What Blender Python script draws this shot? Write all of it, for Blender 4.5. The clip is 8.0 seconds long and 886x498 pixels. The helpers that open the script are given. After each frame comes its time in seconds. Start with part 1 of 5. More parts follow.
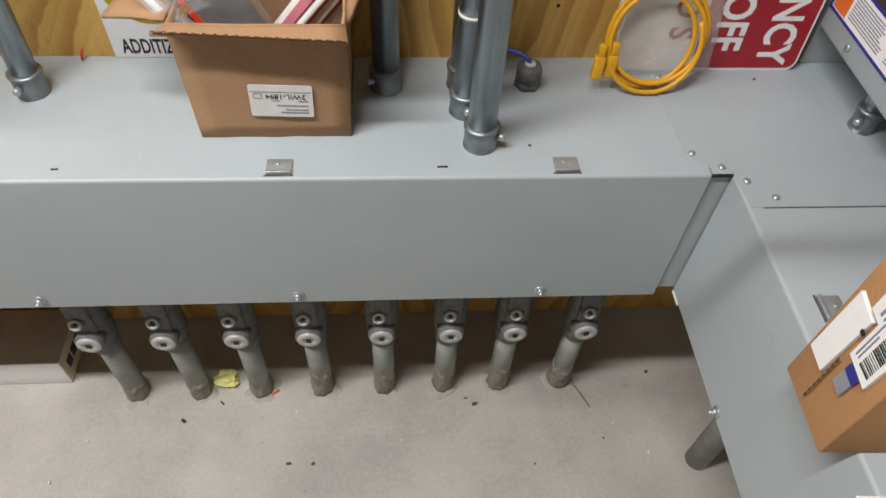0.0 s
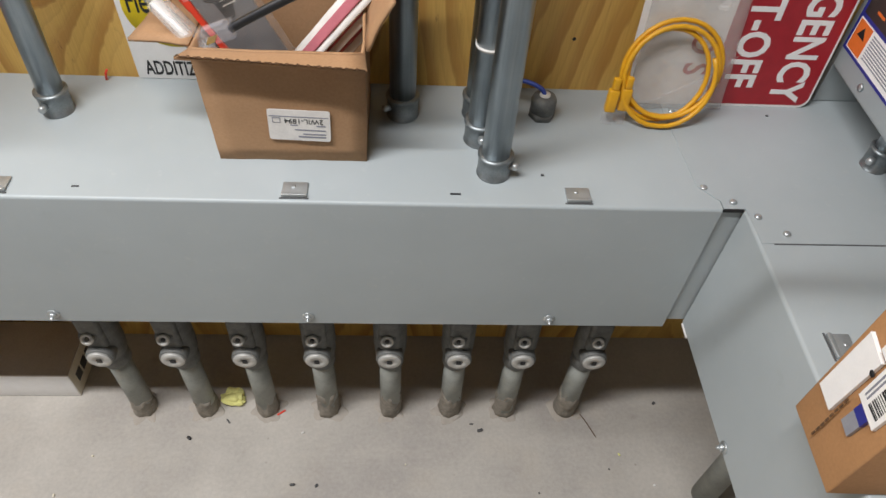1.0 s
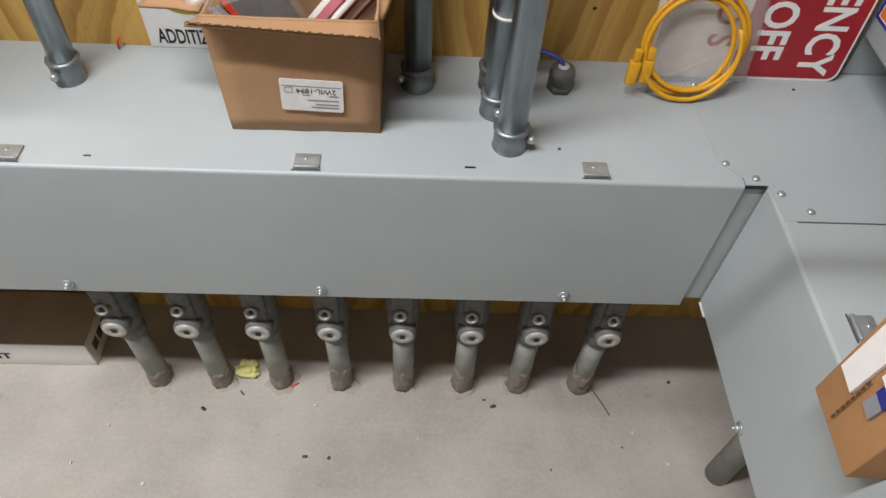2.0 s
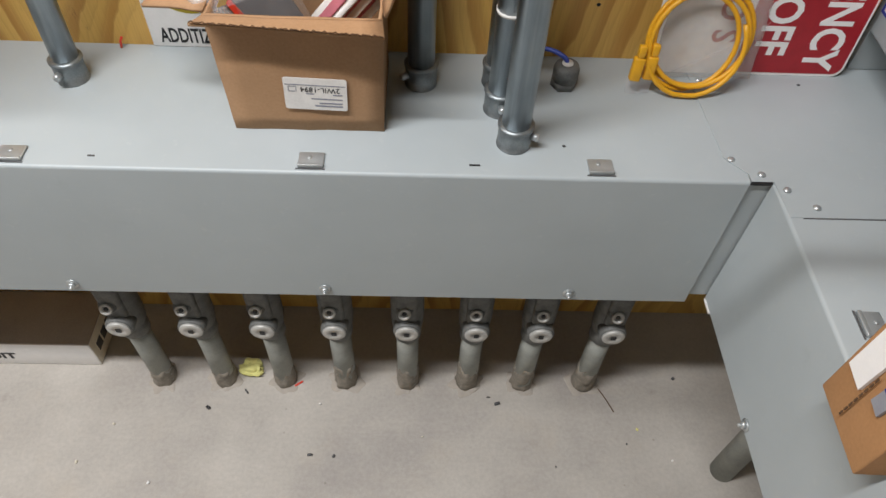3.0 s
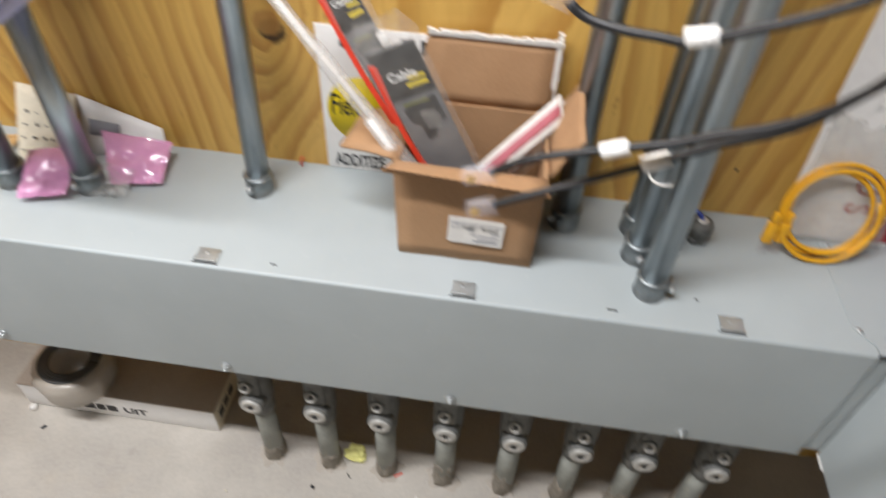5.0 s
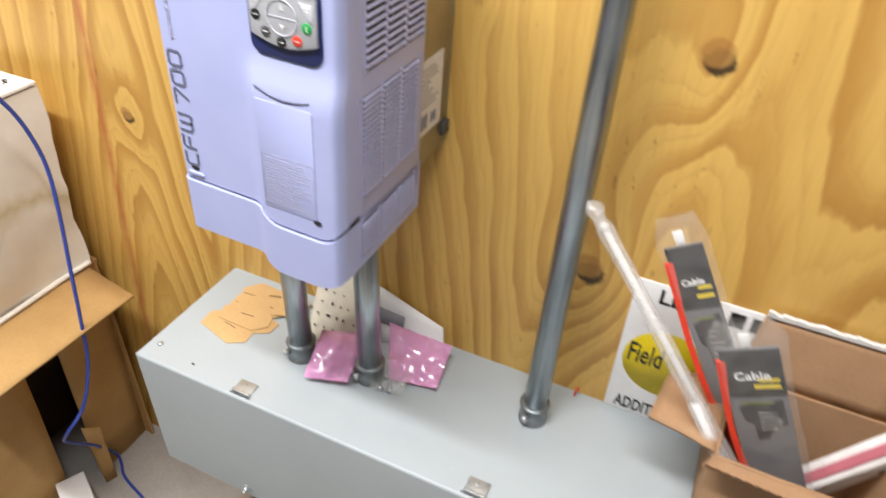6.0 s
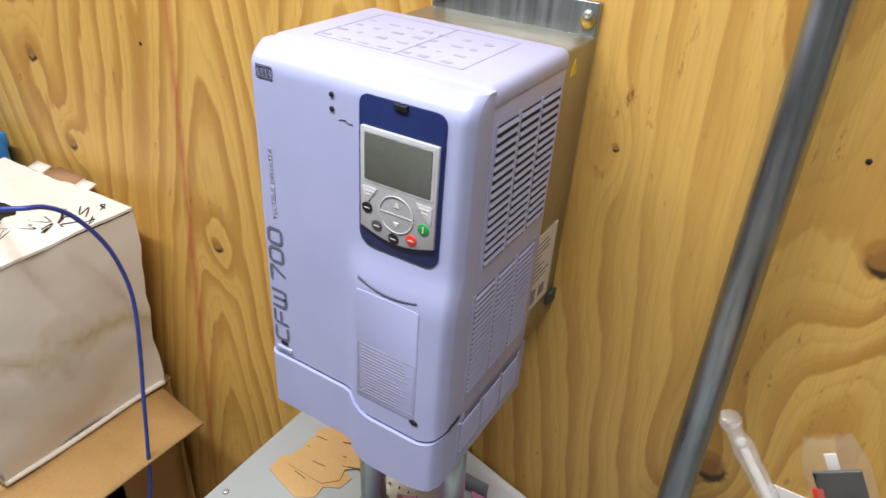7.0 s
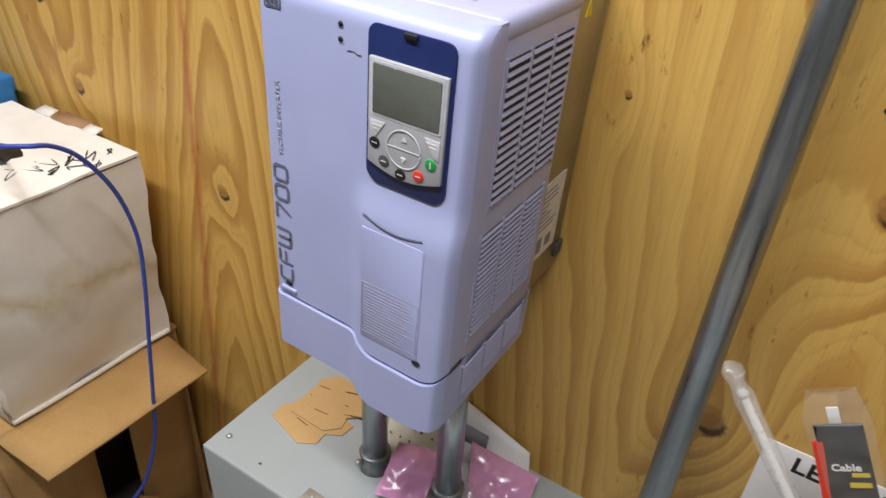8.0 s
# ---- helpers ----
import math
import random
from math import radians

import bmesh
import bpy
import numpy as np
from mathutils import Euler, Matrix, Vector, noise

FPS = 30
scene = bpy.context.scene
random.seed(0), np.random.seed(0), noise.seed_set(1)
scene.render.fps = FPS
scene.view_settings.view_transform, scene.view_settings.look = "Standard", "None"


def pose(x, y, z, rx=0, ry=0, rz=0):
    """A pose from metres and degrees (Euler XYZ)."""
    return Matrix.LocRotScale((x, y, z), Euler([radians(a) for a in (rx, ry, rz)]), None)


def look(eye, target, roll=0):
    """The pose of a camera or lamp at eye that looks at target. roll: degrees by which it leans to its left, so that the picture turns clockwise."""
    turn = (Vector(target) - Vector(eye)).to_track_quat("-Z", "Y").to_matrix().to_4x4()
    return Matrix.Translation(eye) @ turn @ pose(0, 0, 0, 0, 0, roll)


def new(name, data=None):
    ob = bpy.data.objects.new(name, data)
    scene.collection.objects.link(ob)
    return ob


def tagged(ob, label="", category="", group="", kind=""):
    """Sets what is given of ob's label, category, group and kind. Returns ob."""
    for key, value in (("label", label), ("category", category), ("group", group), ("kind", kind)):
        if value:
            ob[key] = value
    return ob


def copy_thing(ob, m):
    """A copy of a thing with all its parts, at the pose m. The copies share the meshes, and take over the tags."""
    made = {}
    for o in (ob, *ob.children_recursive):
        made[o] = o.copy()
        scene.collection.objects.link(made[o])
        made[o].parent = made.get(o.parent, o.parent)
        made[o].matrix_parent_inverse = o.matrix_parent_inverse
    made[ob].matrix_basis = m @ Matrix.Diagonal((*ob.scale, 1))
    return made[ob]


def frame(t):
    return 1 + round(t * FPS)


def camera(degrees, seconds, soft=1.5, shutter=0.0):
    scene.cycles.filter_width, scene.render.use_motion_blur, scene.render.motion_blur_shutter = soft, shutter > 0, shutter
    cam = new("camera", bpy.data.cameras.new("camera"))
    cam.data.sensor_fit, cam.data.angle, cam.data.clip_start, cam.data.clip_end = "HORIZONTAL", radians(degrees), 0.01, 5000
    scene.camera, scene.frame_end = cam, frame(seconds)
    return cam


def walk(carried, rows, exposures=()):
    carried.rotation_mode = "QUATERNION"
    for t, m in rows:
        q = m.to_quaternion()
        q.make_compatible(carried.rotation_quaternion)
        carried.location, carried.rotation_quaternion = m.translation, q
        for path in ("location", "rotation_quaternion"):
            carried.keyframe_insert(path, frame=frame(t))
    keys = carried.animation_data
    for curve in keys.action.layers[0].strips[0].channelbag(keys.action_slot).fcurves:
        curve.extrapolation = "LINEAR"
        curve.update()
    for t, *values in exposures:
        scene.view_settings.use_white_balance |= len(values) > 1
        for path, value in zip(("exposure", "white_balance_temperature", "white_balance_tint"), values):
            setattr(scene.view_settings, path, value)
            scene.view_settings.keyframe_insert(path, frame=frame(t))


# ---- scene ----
cam = camera(65.8, 8.0, shutter=0.4)
PATH = [
    (0, (1.143, -0.889, 1.349), (1.284, 0.356, -0.21), 4.1),
    (0.5, (1.138, -0.887, 1.356), (1.29, 0.401, -0.166), 5.1),
    (1, (1.14, -0.89, 1.358), (1.254, 0.407, -0.16), 4.7),
    (1.5, (1.148, -0.887, 1.345), (1.238, 0.383, -0.198), 4.2),
    (2, (1.145, -0.883, 1.346), (1.212, 0.361, -0.219), 3.9),
    (3.5, (1.14, -0.88, 1.346), (1.204, 0.355, -0.225), 3.4),
    (4, (1.143, -0.886, 1.343), (1.214, 0.351, -0.227), 3.9),
    (4.2, (1.15, -0.889, 1.348), (1.21, 0.342, -0.227), 3.5),
    (5.3, (0.945, -0.874, 1.513), (0.642, 0.568, 0.16), 2.6),
    (5.5, (0.888, -0.848, 1.538), (0.46, 0.614, 0.242), 2.0),
    (6, (0.776, -0.786, 1.566), (0.148, 0.675, 0.353), 2.9),
    (6.5, (0.698, -0.728, 1.595), (-0.023, 0.763, 0.474), 3.3),
    (7, (0.674, -0.693, 1.614), (-0.19, 0.794, 0.593), 2.4),
    (7.5, (0.674, -0.7, 1.592), (-0.229, 0.733, 0.529), 2.4),
    (8, (0.68, -0.7, 1.59), (-0.171, 0.737, 0.49), 3.7),
]
walk(cam, [(t, look(eye, target, roll)) for t, eye, target, roll in PATH],
     exposures=[(0, 0.03), (4.2, 0.03), (5.3, 0.20), (6.0, 0.16), (6.5, -0.06), (7.0, -0.46), (7.5, -0.62), (8.0, -0.67)])

# ---- world and lights ----
world = bpy.data.worlds.new("world")
scene.world = world
world.use_nodes = True
world.node_tree.nodes["Background"].inputs[0].default_value = (0.9, 0.95, 1.0, 1)
world.node_tree.nodes["Background"].inputs[1].default_value = 0.05


def tube_lamp(x, y, z, w, d, power, colour):
    data = bpy.data.lights.new("unseen_ceiling_lamp", "AREA")
    data.shape, data.size, data.size_y, data.energy, data.color = "RECTANGLE", w, d, power, colour
    ob = new("unseen_ceiling_lamp", data)
    ob.matrix_world = pose(x, y, z)
    return ob


tube_lamp(0.20, -0.86, 2.66, 1.75, 0.10, 73, (1.0, 1.0, 1.03))
# weak fill added to brighten the left end; no fitting known there
tube_lamp(-1.20, -0.86, 2.66, 0.6, 0.10, 11, (1.0, 1.0, 1.03))


# ---- materials ----
def rgb(h):
    c = [int(h[k:k + 2], 16) / 255 for k in (0, 2, 4)]
    return tuple(v / 12.92 if v <= 0.04045 else ((v + 0.055) / 1.055) ** 2.4 for v in c) + (1,)


class Nodes:
    """A short way to write node trees."""

    def __init__(self, name, rough=0.5, metal=0.0):
        self.mat = bpy.data.materials.new(name)
        self.mat.use_nodes = True
        self.tree = self.mat.node_tree
        self.bsdf = self.tree.nodes["Principled BSDF"]
        self.bsdf.inputs["Roughness"].default_value = rough
        self.bsdf.inputs["Metallic"].default_value = metal
        self.co = self.tree.nodes.new("ShaderNodeTexCoord").outputs["Object"]

    def put(self, socket, value):
        if isinstance(value, bpy.types.NodeSocket):
            self.tree.links.new(value, socket)
        else:
            socket.default_value = value

    def node(self, kind, out=0, **ins):
        n = self.tree.nodes.new(kind)
        for k, v in ins.items():
            self.put(n.inputs[k.replace("_", " ")], v)
        return n.outputs[out]

    def math(self, op, a, b=0.0, clamp=False):
        n = self.tree.nodes.new("ShaderNodeMath")
        n.operation, n.use_clamp = op, clamp
        self.put(n.inputs[0], a)
        self.put(n.inputs[1], b)
        return n.outputs[0]

    def scaled(self, sx, sy, sz, co=None, move=(0, 0, 0)):
        n = self.tree.nodes.new("ShaderNodeMapping")
        self.put(n.inputs[0], co or self.co)
        n.inputs["Scale"].default_value = (sx, sy, sz)
        n.inputs["Location"].default_value = move
        return n.outputs[0]

    def noise(self, co=None, scale=5.0, detail=4.0, rough=0.55, distort=0.0):
        return self.node("ShaderNodeTexNoise", Vector=co or self.co, Scale=scale, Detail=detail, Roughness=rough, Distortion=distort)

    def ramp(self, value, stops):
        n = self.tree.nodes.new("ShaderNodeValToRGB")
        self.put(n.inputs[0], value)
        e = n.color_ramp.elements
        while len(e) < len(stops):
            e.new(0.5)
        for el, (p, c) in zip(e, stops):
            el.position, el.color = p, c if len(c) == 4 else (*c, 1)
        return n.outputs[0]

    def mix(self, f, a, b, mode="MIX"):
        n = self.tree.nodes.new("ShaderNodeMix")
        n.data_type, n.blend_type = "RGBA", mode
        self.put(n.inputs[0], f)
        self.put(n.inputs[6], a)
        self.put(n.inputs[7], b)
        return n.outputs[2]

    def colour(self, c):
        self.put(self.bsdf.inputs["Base Color"], c)
        return self

    def rough(self, r):
        self.put(self.bsdf.inputs["Roughness"], r)
        return self

    def bump(self, h, strength=0.2, dist=0.002):
        n = self.tree.nodes.new("ShaderNodeBump")
        n.inputs["Strength"].default_value, n.inputs["Distance"].default_value = strength, dist
        self.put(n.inputs["Height"], h)
        self.tree.links.new(n.outputs[0], self.bsdf.inputs["Normal"])
        return self


def speckled(name, a, b, scale=30.0, rough=0.5, metal=0.0, bump=0.0, fine=400.0, lo=0.35, hi=0.65):
    """Two tones mixed by a coarse and a fine noise."""
    m = Nodes(name, rough, metal)
    n = m.math("ADD", m.math("MULTIPLY", m.noise(scale=scale), 0.65), m.math("MULTIPLY", m.noise(scale=fine, detail=2), 0.35))
    m.colour(m.ramp(n, [(lo, a), (hi, b)]))
    m.rough(m.math("ADD", m.math("MULTIPLY", m.noise(scale=scale * 2.3), 0.2), rough - 0.1))
    if bump:
        m.bump(n, bump)
    return m.mat


def plain(name, c, rough=0.5, metal=0.0, scale=60.0, spread=0.08):
    """One colour with a slight uneven tone."""
    a = tuple(v * (1 - spread) for v in rgb(c)[:3]) + (1,)
    b = tuple(min(1, v * (1 + spread)) for v in rgb(c)[:3]) + (1,)
    return speckled(name, a, b, scale, rough, metal)


def plywood():
    """Rotary cut veneer: long flame figures side by side, bent round the knots."""
    m = Nodes("plywood", 0.45)
    sep = m.tree.nodes.new("ShaderNodeSeparateXYZ")
    m.put(sep.inputs[0], m.co)
    x0, y, z = sep.outputs
    x0 = m.math("ADD", x0, y)
    sway = m.noise(m.scaled(2.2, 2.2, 0.9, move=(0.3, 0, 0.2)), 1.0, 2, 0.5)
    x = m.math("ADD", x0, m.math("MULTIPLY", m.math("SUBTRACT", sway, 0.5), 0.10))
    # each flame: axis, its lean, half width of the tip, rings for a metre across and upwards
    field = None
    for ax, lean, tip, across, rise in ((-0.62, 0.02, 0.05, 24.0, 4.0), (-0.20, 0.04, 0.03, 28.0, -4.5), (0.10, 0.0, 0.03, 30.0, -5.0), (0.615, 0.10, 0.045, 25.0, 5.0), (0.93, 0.03, 0.07, 17.0, 3.0), (1.30, 0.0, 0.05, 22.0, 4.0), (1.75, 0.0, 0.05, 22.0, -4.0)):
        dx = m.math("SUBTRACT", m.math("SUBTRACT", x, ax), m.math("MULTIPLY", m.math("SUBTRACT", z, 0.95), lean))
        d = m.math("SQRT", m.math("ADD", m.math("MULTIPLY", dx, dx), tip * tip))
        f = m.math("SUBTRACT", m.math("MULTIPLY", d, across), m.math("MULTIPLY", m.math("SUBTRACT", z, 0.92), rise))
        if field is None:
            field = f
        else:
            n = m.tree.nodes.new("ShaderNodeMath")
            n.operation = "SMOOTH_MIN"
            m.put(n.inputs[0], field)
            m.put(n.inputs[1], f)
            n.inputs[2].default_value = 1.6
            field = n.outputs[0]
    big = m.noise(m.scaled(4.2, 4.2, 1.1, move=(0.3, 0, 0.2)), 1.0, 2, 0.45)
    mid = m.noise(m.scaled(24, 24, 4.5), 1.0, 3, 0.55)
    field = m.math("ADD", field, m.math("MULTIPLY", big, 2.2))
    field = m.math("ADD", field, m.math("MULTIPLY", mid, 0.7))
    dark = brown = None
    for kx, kz, a, b, amp, r in ((0.668, 0.952, 0.060, 0.10, -2.2, 0.30), (0.757, 1.285, 0.050, 0.12, -1.6, 0.30), (-0.188, 0.985, 0.045, 0.085, 1.8, 0.24), (1.035, 1.256, 0.085, 0.11, -1.6, 0.36), (0.482, 1.336, 0.03, 0.06, 0.8, 0.12), (-0.62, 1.25, 0.06, 0.16, 2.0, 0.2), (-0.56, 1.09, 0.04, 0.06, 1.5, 0.3), (1.62, 1.5, 0.07, 0.2, 2.0, 0.2)):
        dx = m.math("DIVIDE", m.math("SUBTRACT", x0, kx), a)
        dz = m.math("DIVIDE", m.math("SUBTRACT", z, kz), b)
        dd = m.math("ADD", m.math("MULTIPLY", dx, dx), m.math("MULTIPLY", dz, dz))
        field = m.math("ADD", field, m.math("MULTIPLY", m.math("POWER", 2.718, m.math("MULTIPLY", dd, -1.0)), amp))
        ex = m.math("DIVIDE", m.math("SUBTRACT", x0, kx), a * 1.2)
        ez = m.math("DIVIDE", m.math("SUBTRACT", z, kz), a * 1.1)
        e = m.math("SQRT", m.math("ADD", m.math("MULTIPLY", ex, ex), m.math("MULTIPLY", ez, ez)))
        e = m.math("ADD", e, m.math("MULTIPLY", m.math("SUBTRACT", m.noise(scale=90, detail=3), 0.5), 0.22))
        spot = m.math("SUBTRACT", 1.0, m.math("DIVIDE", m.math("SUBTRACT", e, r * 0.8), r * 0.3), True)
        gx, gz = m.math("ADD", ex, r * 0.25), m.math("SUBTRACT", ez, r * 0.62)
        g = m.math("SQRT", m.math("ADD", m.math("MULTIPLY", gx, gx), m.math("MULTIPLY", gz, gz)))
        g = m.math("ADD", g, m.math("MULTIPLY", m.math("SUBTRACT", m.noise(scale=120, detail=3), 0.5), 0.10))
        heart = m.math("SUBTRACT", 1.0, m.math("DIVIDE", m.math("SUBTRACT", g, r * 0.85), r * 0.3), True)
        black = m.math("MULTIPLY", spot, m.math("SUBTRACT", 1.0, m.math("MULTIPLY", heart, 0.72)))
        dark = black if dark is None else m.math("MAXIMUM", dark, black)
        brown = heart if brown is None else m.math("MAXIMUM", brown, heart)
    saw = m.math("FRACT", field)
    strength = m.math("MULTIPLY", m.math("SUBTRACT", m.noise(m.scaled(5, 5, 1.2, move=(7, 0, 2)), 1.0, 2), 0.22, True), 3.2, True)
    pale = m.mix(m.noise(m.scaled(2.1, 2.1, 0.6, move=(4, 0, 1)), 1.0, 3), rgb("e0b966"), rgb("d2a654"))
    late = m.ramp(saw, [(0.0, (0, 0, 0)), (0.40, (0.06, 0.06, 0.06)), (0.60, (0.40, 0.40, 0.40)), (0.74, (0.85, 0.85, 0.85)), (0.92, (1, 1, 1)), (1.0, (0, 0, 0))])
    col = m.mix(m.math("MULTIPLY", m.math("MULTIPLY", late, strength), 0.72), pale, rgb("a8732c"))
    fine = m.math("FRACT", m.math("MULTIPLY", field, 3.0))
    hair = m.ramp(fine, [(0.0, (0, 0, 0)), (0.55, (0.1, 0.1, 0.1)), (0.9, (1, 1, 1)), (1.0, (0, 0, 0))])
    col = m.mix(m.math("MULTIPLY", m.math("MULTIPLY", hair, m.noise(m.scaled(9, 9, 2, move=(3, 0, 6)), 1.0, 3)), 0.36), col, rgb("9c682a"))
    bands = m.noise(m.scaled(46, 46, 1.3, move=(2, 0, 5)), 1.0, 4, 0.65)
    col = m.mix(m.math("MULTIPLY", m.math("SUBTRACT", bands, 0.52, True), 1.4, True), col, rgb("bd8f45"))
    pores = m.noise(m.scaled(420, 420, 9), 1.0, 3, 0.6)
    col = m.mix(m.math("MULTIPLY", m.math("SUBTRACT", pores, 0.42, True), 0.7), col, rgb("9a6a30"))
    flecks = m.noise(m.scaled(85, 85, 22, move=(9, 0, 3)), 1.0, 5, 0.7)
    where = m.math("SUBTRACT", m.noise(m.scaled(7, 7, 3, move=(1, 0, 8)), 1.0, 2), 0.45, True)
    col = m.mix(m.math("MULTIPLY", m.math("MULTIPLY", m.math("SUBTRACT", flecks, 0.60, True), where), 60.0, True), col, rgb("7a4d22"))
    col = m.mix(m.math("MULTIPLY", brown, 0.6), col, rgb("9a6733"))
    col = m.mix(m.math("MULTIPLY", dark, 0.94), col, rgb("2e1c12"))
    # red chalk mark
    line = m.math("ABSOLUTE", m.math("SUBTRACT", x0, m.math("ADD", -0.302, m.math("MULTIPLY", m.math("SUBTRACT", z, 0.5), 0.092))))
    chalk = m.math("SUBTRACT", 1.0, m.math("DIVIDE", line, 0.014), True)
    chalk = m.math("MULTIPLY", chalk, m.noise(scale=24, detail=5))
    col = m.mix(m.math("MULTIPLY", chalk, 1.1, True), col, rgb("a8432c"))
    m.colour(col)
    m.rough(m.math("ADD", m.math("MULTIPLY", pores, 0.2), 0.36))
    h = m.math("ADD", m.math("MULTIPLY", saw, 0.3), m.math("MULTIPLY", pores, 0.6))
    return m.bump(h, 0.12, 0.001).mat


def concrete():
    m = Nodes("concrete", 0.8)
    big = m.noise(scale=3.2, detail=6, rough=0.6)
    fine = m.noise(scale=120, detail=4, rough=0.7)
    col = m.ramp(m.math("ADD", m.math("MULTIPLY", big, 0.7), m.math("MULTIPLY", fine, 0.3)), [(0.33, rgb("96908a")), (0.5, rgb("aaa49b")), (0.68, rgb("bcb6ac"))])
    pits = m.node("ShaderNodeTexVoronoi", 0, Vector=m.co, Scale=26.0)
    keep = m.noise(scale=9, detail=2)
    pit = m.math("MULTIPLY", m.math("SUBTRACT", 1.0, m.math("DIVIDE", pits, 0.085), True), m.math("MULTIPLY", m.math("SUBTRACT", keep, 0.52, True), 9, True))
    col = m.mix(m.math("MULTIPLY", pit, 0.7), col, rgb("6a6156"))
    blot = m.node("ShaderNodeTexVoronoi", 0, Vector=m.co, Scale=11.0)
    some = m.math("MULTIPLY", m.math("SUBTRACT", m.noise(scale=5, detail=2), 0.50, True), 8, True)
    edge = m.math("ADD", blot, m.math("MULTIPLY", m.math("SUBTRACT", m.noise(scale=60, detail=3), 0.5), 0.14))
    blot = m.math("MULTIPLY", m.math("SUBTRACT", 1.0, m.math("DIVIDE", edge, 0.14), True), some)
    col = m.mix(m.math("MULTIPLY", blot, 0.55), col, rgb("857d73"))
    smear = m.math("MULTIPLY", m.math("SUBTRACT", m.noise(m.scaled(3, 22, 1), 1.0, 5, 0.7), 0.55, True), 1.6, True)
    col = m.mix(smear, col, rgb("bdb5aa"))
    stain = m.math("SUBTRACT", m.noise(scale=8, detail=4), 0.56, True)
    col = m.mix(m.math("MULTIPLY", stain, 1.2, True), col, rgb("b5a895"))
    m.colour(col)
    return m.bump(m.math("ADD", fine, m.math("MULTIPLY", pit, -1.0)), 0.12, 0.001).mat


def enamel():
    m = Nodes("grey_enamel_paint", 0.4)
    big = m.noise(scale=4, detail=4)
    dust = m.noise(scale=55, detail=5, rough=0.7)
    col = m.ramp(big, [(0.3, rgb("a0a7a8")), (0.7, rgb("a9b0b1"))])
    col = m.mix(m.math("MULTIPLY", m.math("SUBTRACT", dust, 0.60, True), 1.3, True), col, rgb("c3c5bf"))
    col = m.mix(m.math("MULTIPLY", m.math("SUBTRACT", m.noise(scale=13, detail=6, rough=0.75), 0.63, True), 1.6, True), col, rgb("8b8f8a"))
    m.colour(col)
    m.rough(m.math("ADD", m.math("MULTIPLY", dust, 0.22), 0.30))
    return m.bump(m.noise(scale=700, detail=2), 0.05, 0.0006).mat


def galvanised():
    m = Nodes("galvanised_steel", 0.4, 0.95)
    streak = m.noise(m.scaled(120, 120, 3), 1.0, 4, 0.6)
    col = m.ramp(m.math("ADD", m.math("MULTIPLY", streak, 0.7), m.math("MULTIPLY", m.noise(scale=14), 0.3)), [(0.3, rgb("838b90")), (0.5, rgb("a5adb1")), (0.72, rgb("c6ccce"))])
    m.colour(col)
    m.rough(m.math("ADD", m.math("MULTIPLY", streak, 0.3), 0.18))
    return m.bump(streak, 0.04, 0.0005).mat


def cardboard(name, a, b, fine=260):
    m = Nodes(name, 0.82)
    flute = m.noise(m.scaled(8, 8, 90), 1.0, 3)
    n = m.math("ADD", m.math("MULTIPLY", m.noise(scale=9, detail=5), 0.6), m.math("MULTIPLY", m.noise(scale=fine, detail=3), 0.4))
    col = m.ramp(n, [(0.35, rgb(a)), (0.65, rgb(b))])
    col = m.mix(m.math("MULTIPLY", m.math("SUBTRACT", m.noise(scale=30, detail=6, rough=0.7), 0.60, True), 0.8, True), col, rgb("8a6341"))
    m.colour(col)
    return m.bump(m.math("ADD", m.math("MULTIPLY", flute, 0.5), n), 0.10, 0.0012).mat


def stained_white():
    """White carton board with a tan water stain that ends in a darker edge."""
    m = Nodes("stained_white_board", 0.75)
    n = m.noise(scale=11, detail=5)
    col = m.ramp(n, [(0.3, rgb("e2dcd2")), (0.7, rgb("efebe3"))])
    sep = m.tree.nodes.new("ShaderNodeSeparateXYZ")
    m.put(sep.inputs[0], m.co)
    h = m.math("ADD", sep.outputs[2], m.math("MULTIPLY", m.math("SUBTRACT", m.noise(m.scaled(3.2, 4.2, 3.0, move=(1, 2, 0)), 1.0, 4, 0.5), 0.5), 0.55))
    h = m.math("ADD", h, m.math("MULTIPLY", sep.outputs[1], 0.25))
    rim = m.math("SUBTRACT", 1.0, m.math("DIVIDE", m.math("ABSOLUTE", m.math("SUBTRACT", h, 0.765)), 0.05), True)
    below = m.math("MULTIPLY", m.math("SUBTRACT", 0.765, h), 9, True)
    col = m.mix(m.math("MULTIPLY", m.math("MULTIPLY", rim, m.noise(scale=16, detail=5, rough=0.7)), 1.35, True), col, rgb("b9a772"))
    col = m.mix(m.math("MULTIPLY", below, 0.28), col, rgb("c9bda6"))
    m.colour(col)
    return m.bump(m.noise(scale=40, detail=5), 0.3, 0.002).mat


def clear(name, tint, alpha, rough):
    m = Nodes(name, rough)
    m.colour(rgb(tint))
    m.put(m.bsdf.inputs["Alpha"], m.math("ADD", alpha - 0.08, m.math("MULTIPLY", m.noise(scale=45, detail=4), 0.2), True))
    m.put(m.bsdf.inputs["Specular IOR Level"], 0.9)
    return m.bump(m.noise(scale=70, detail=3), 0.35, 0.002).mat


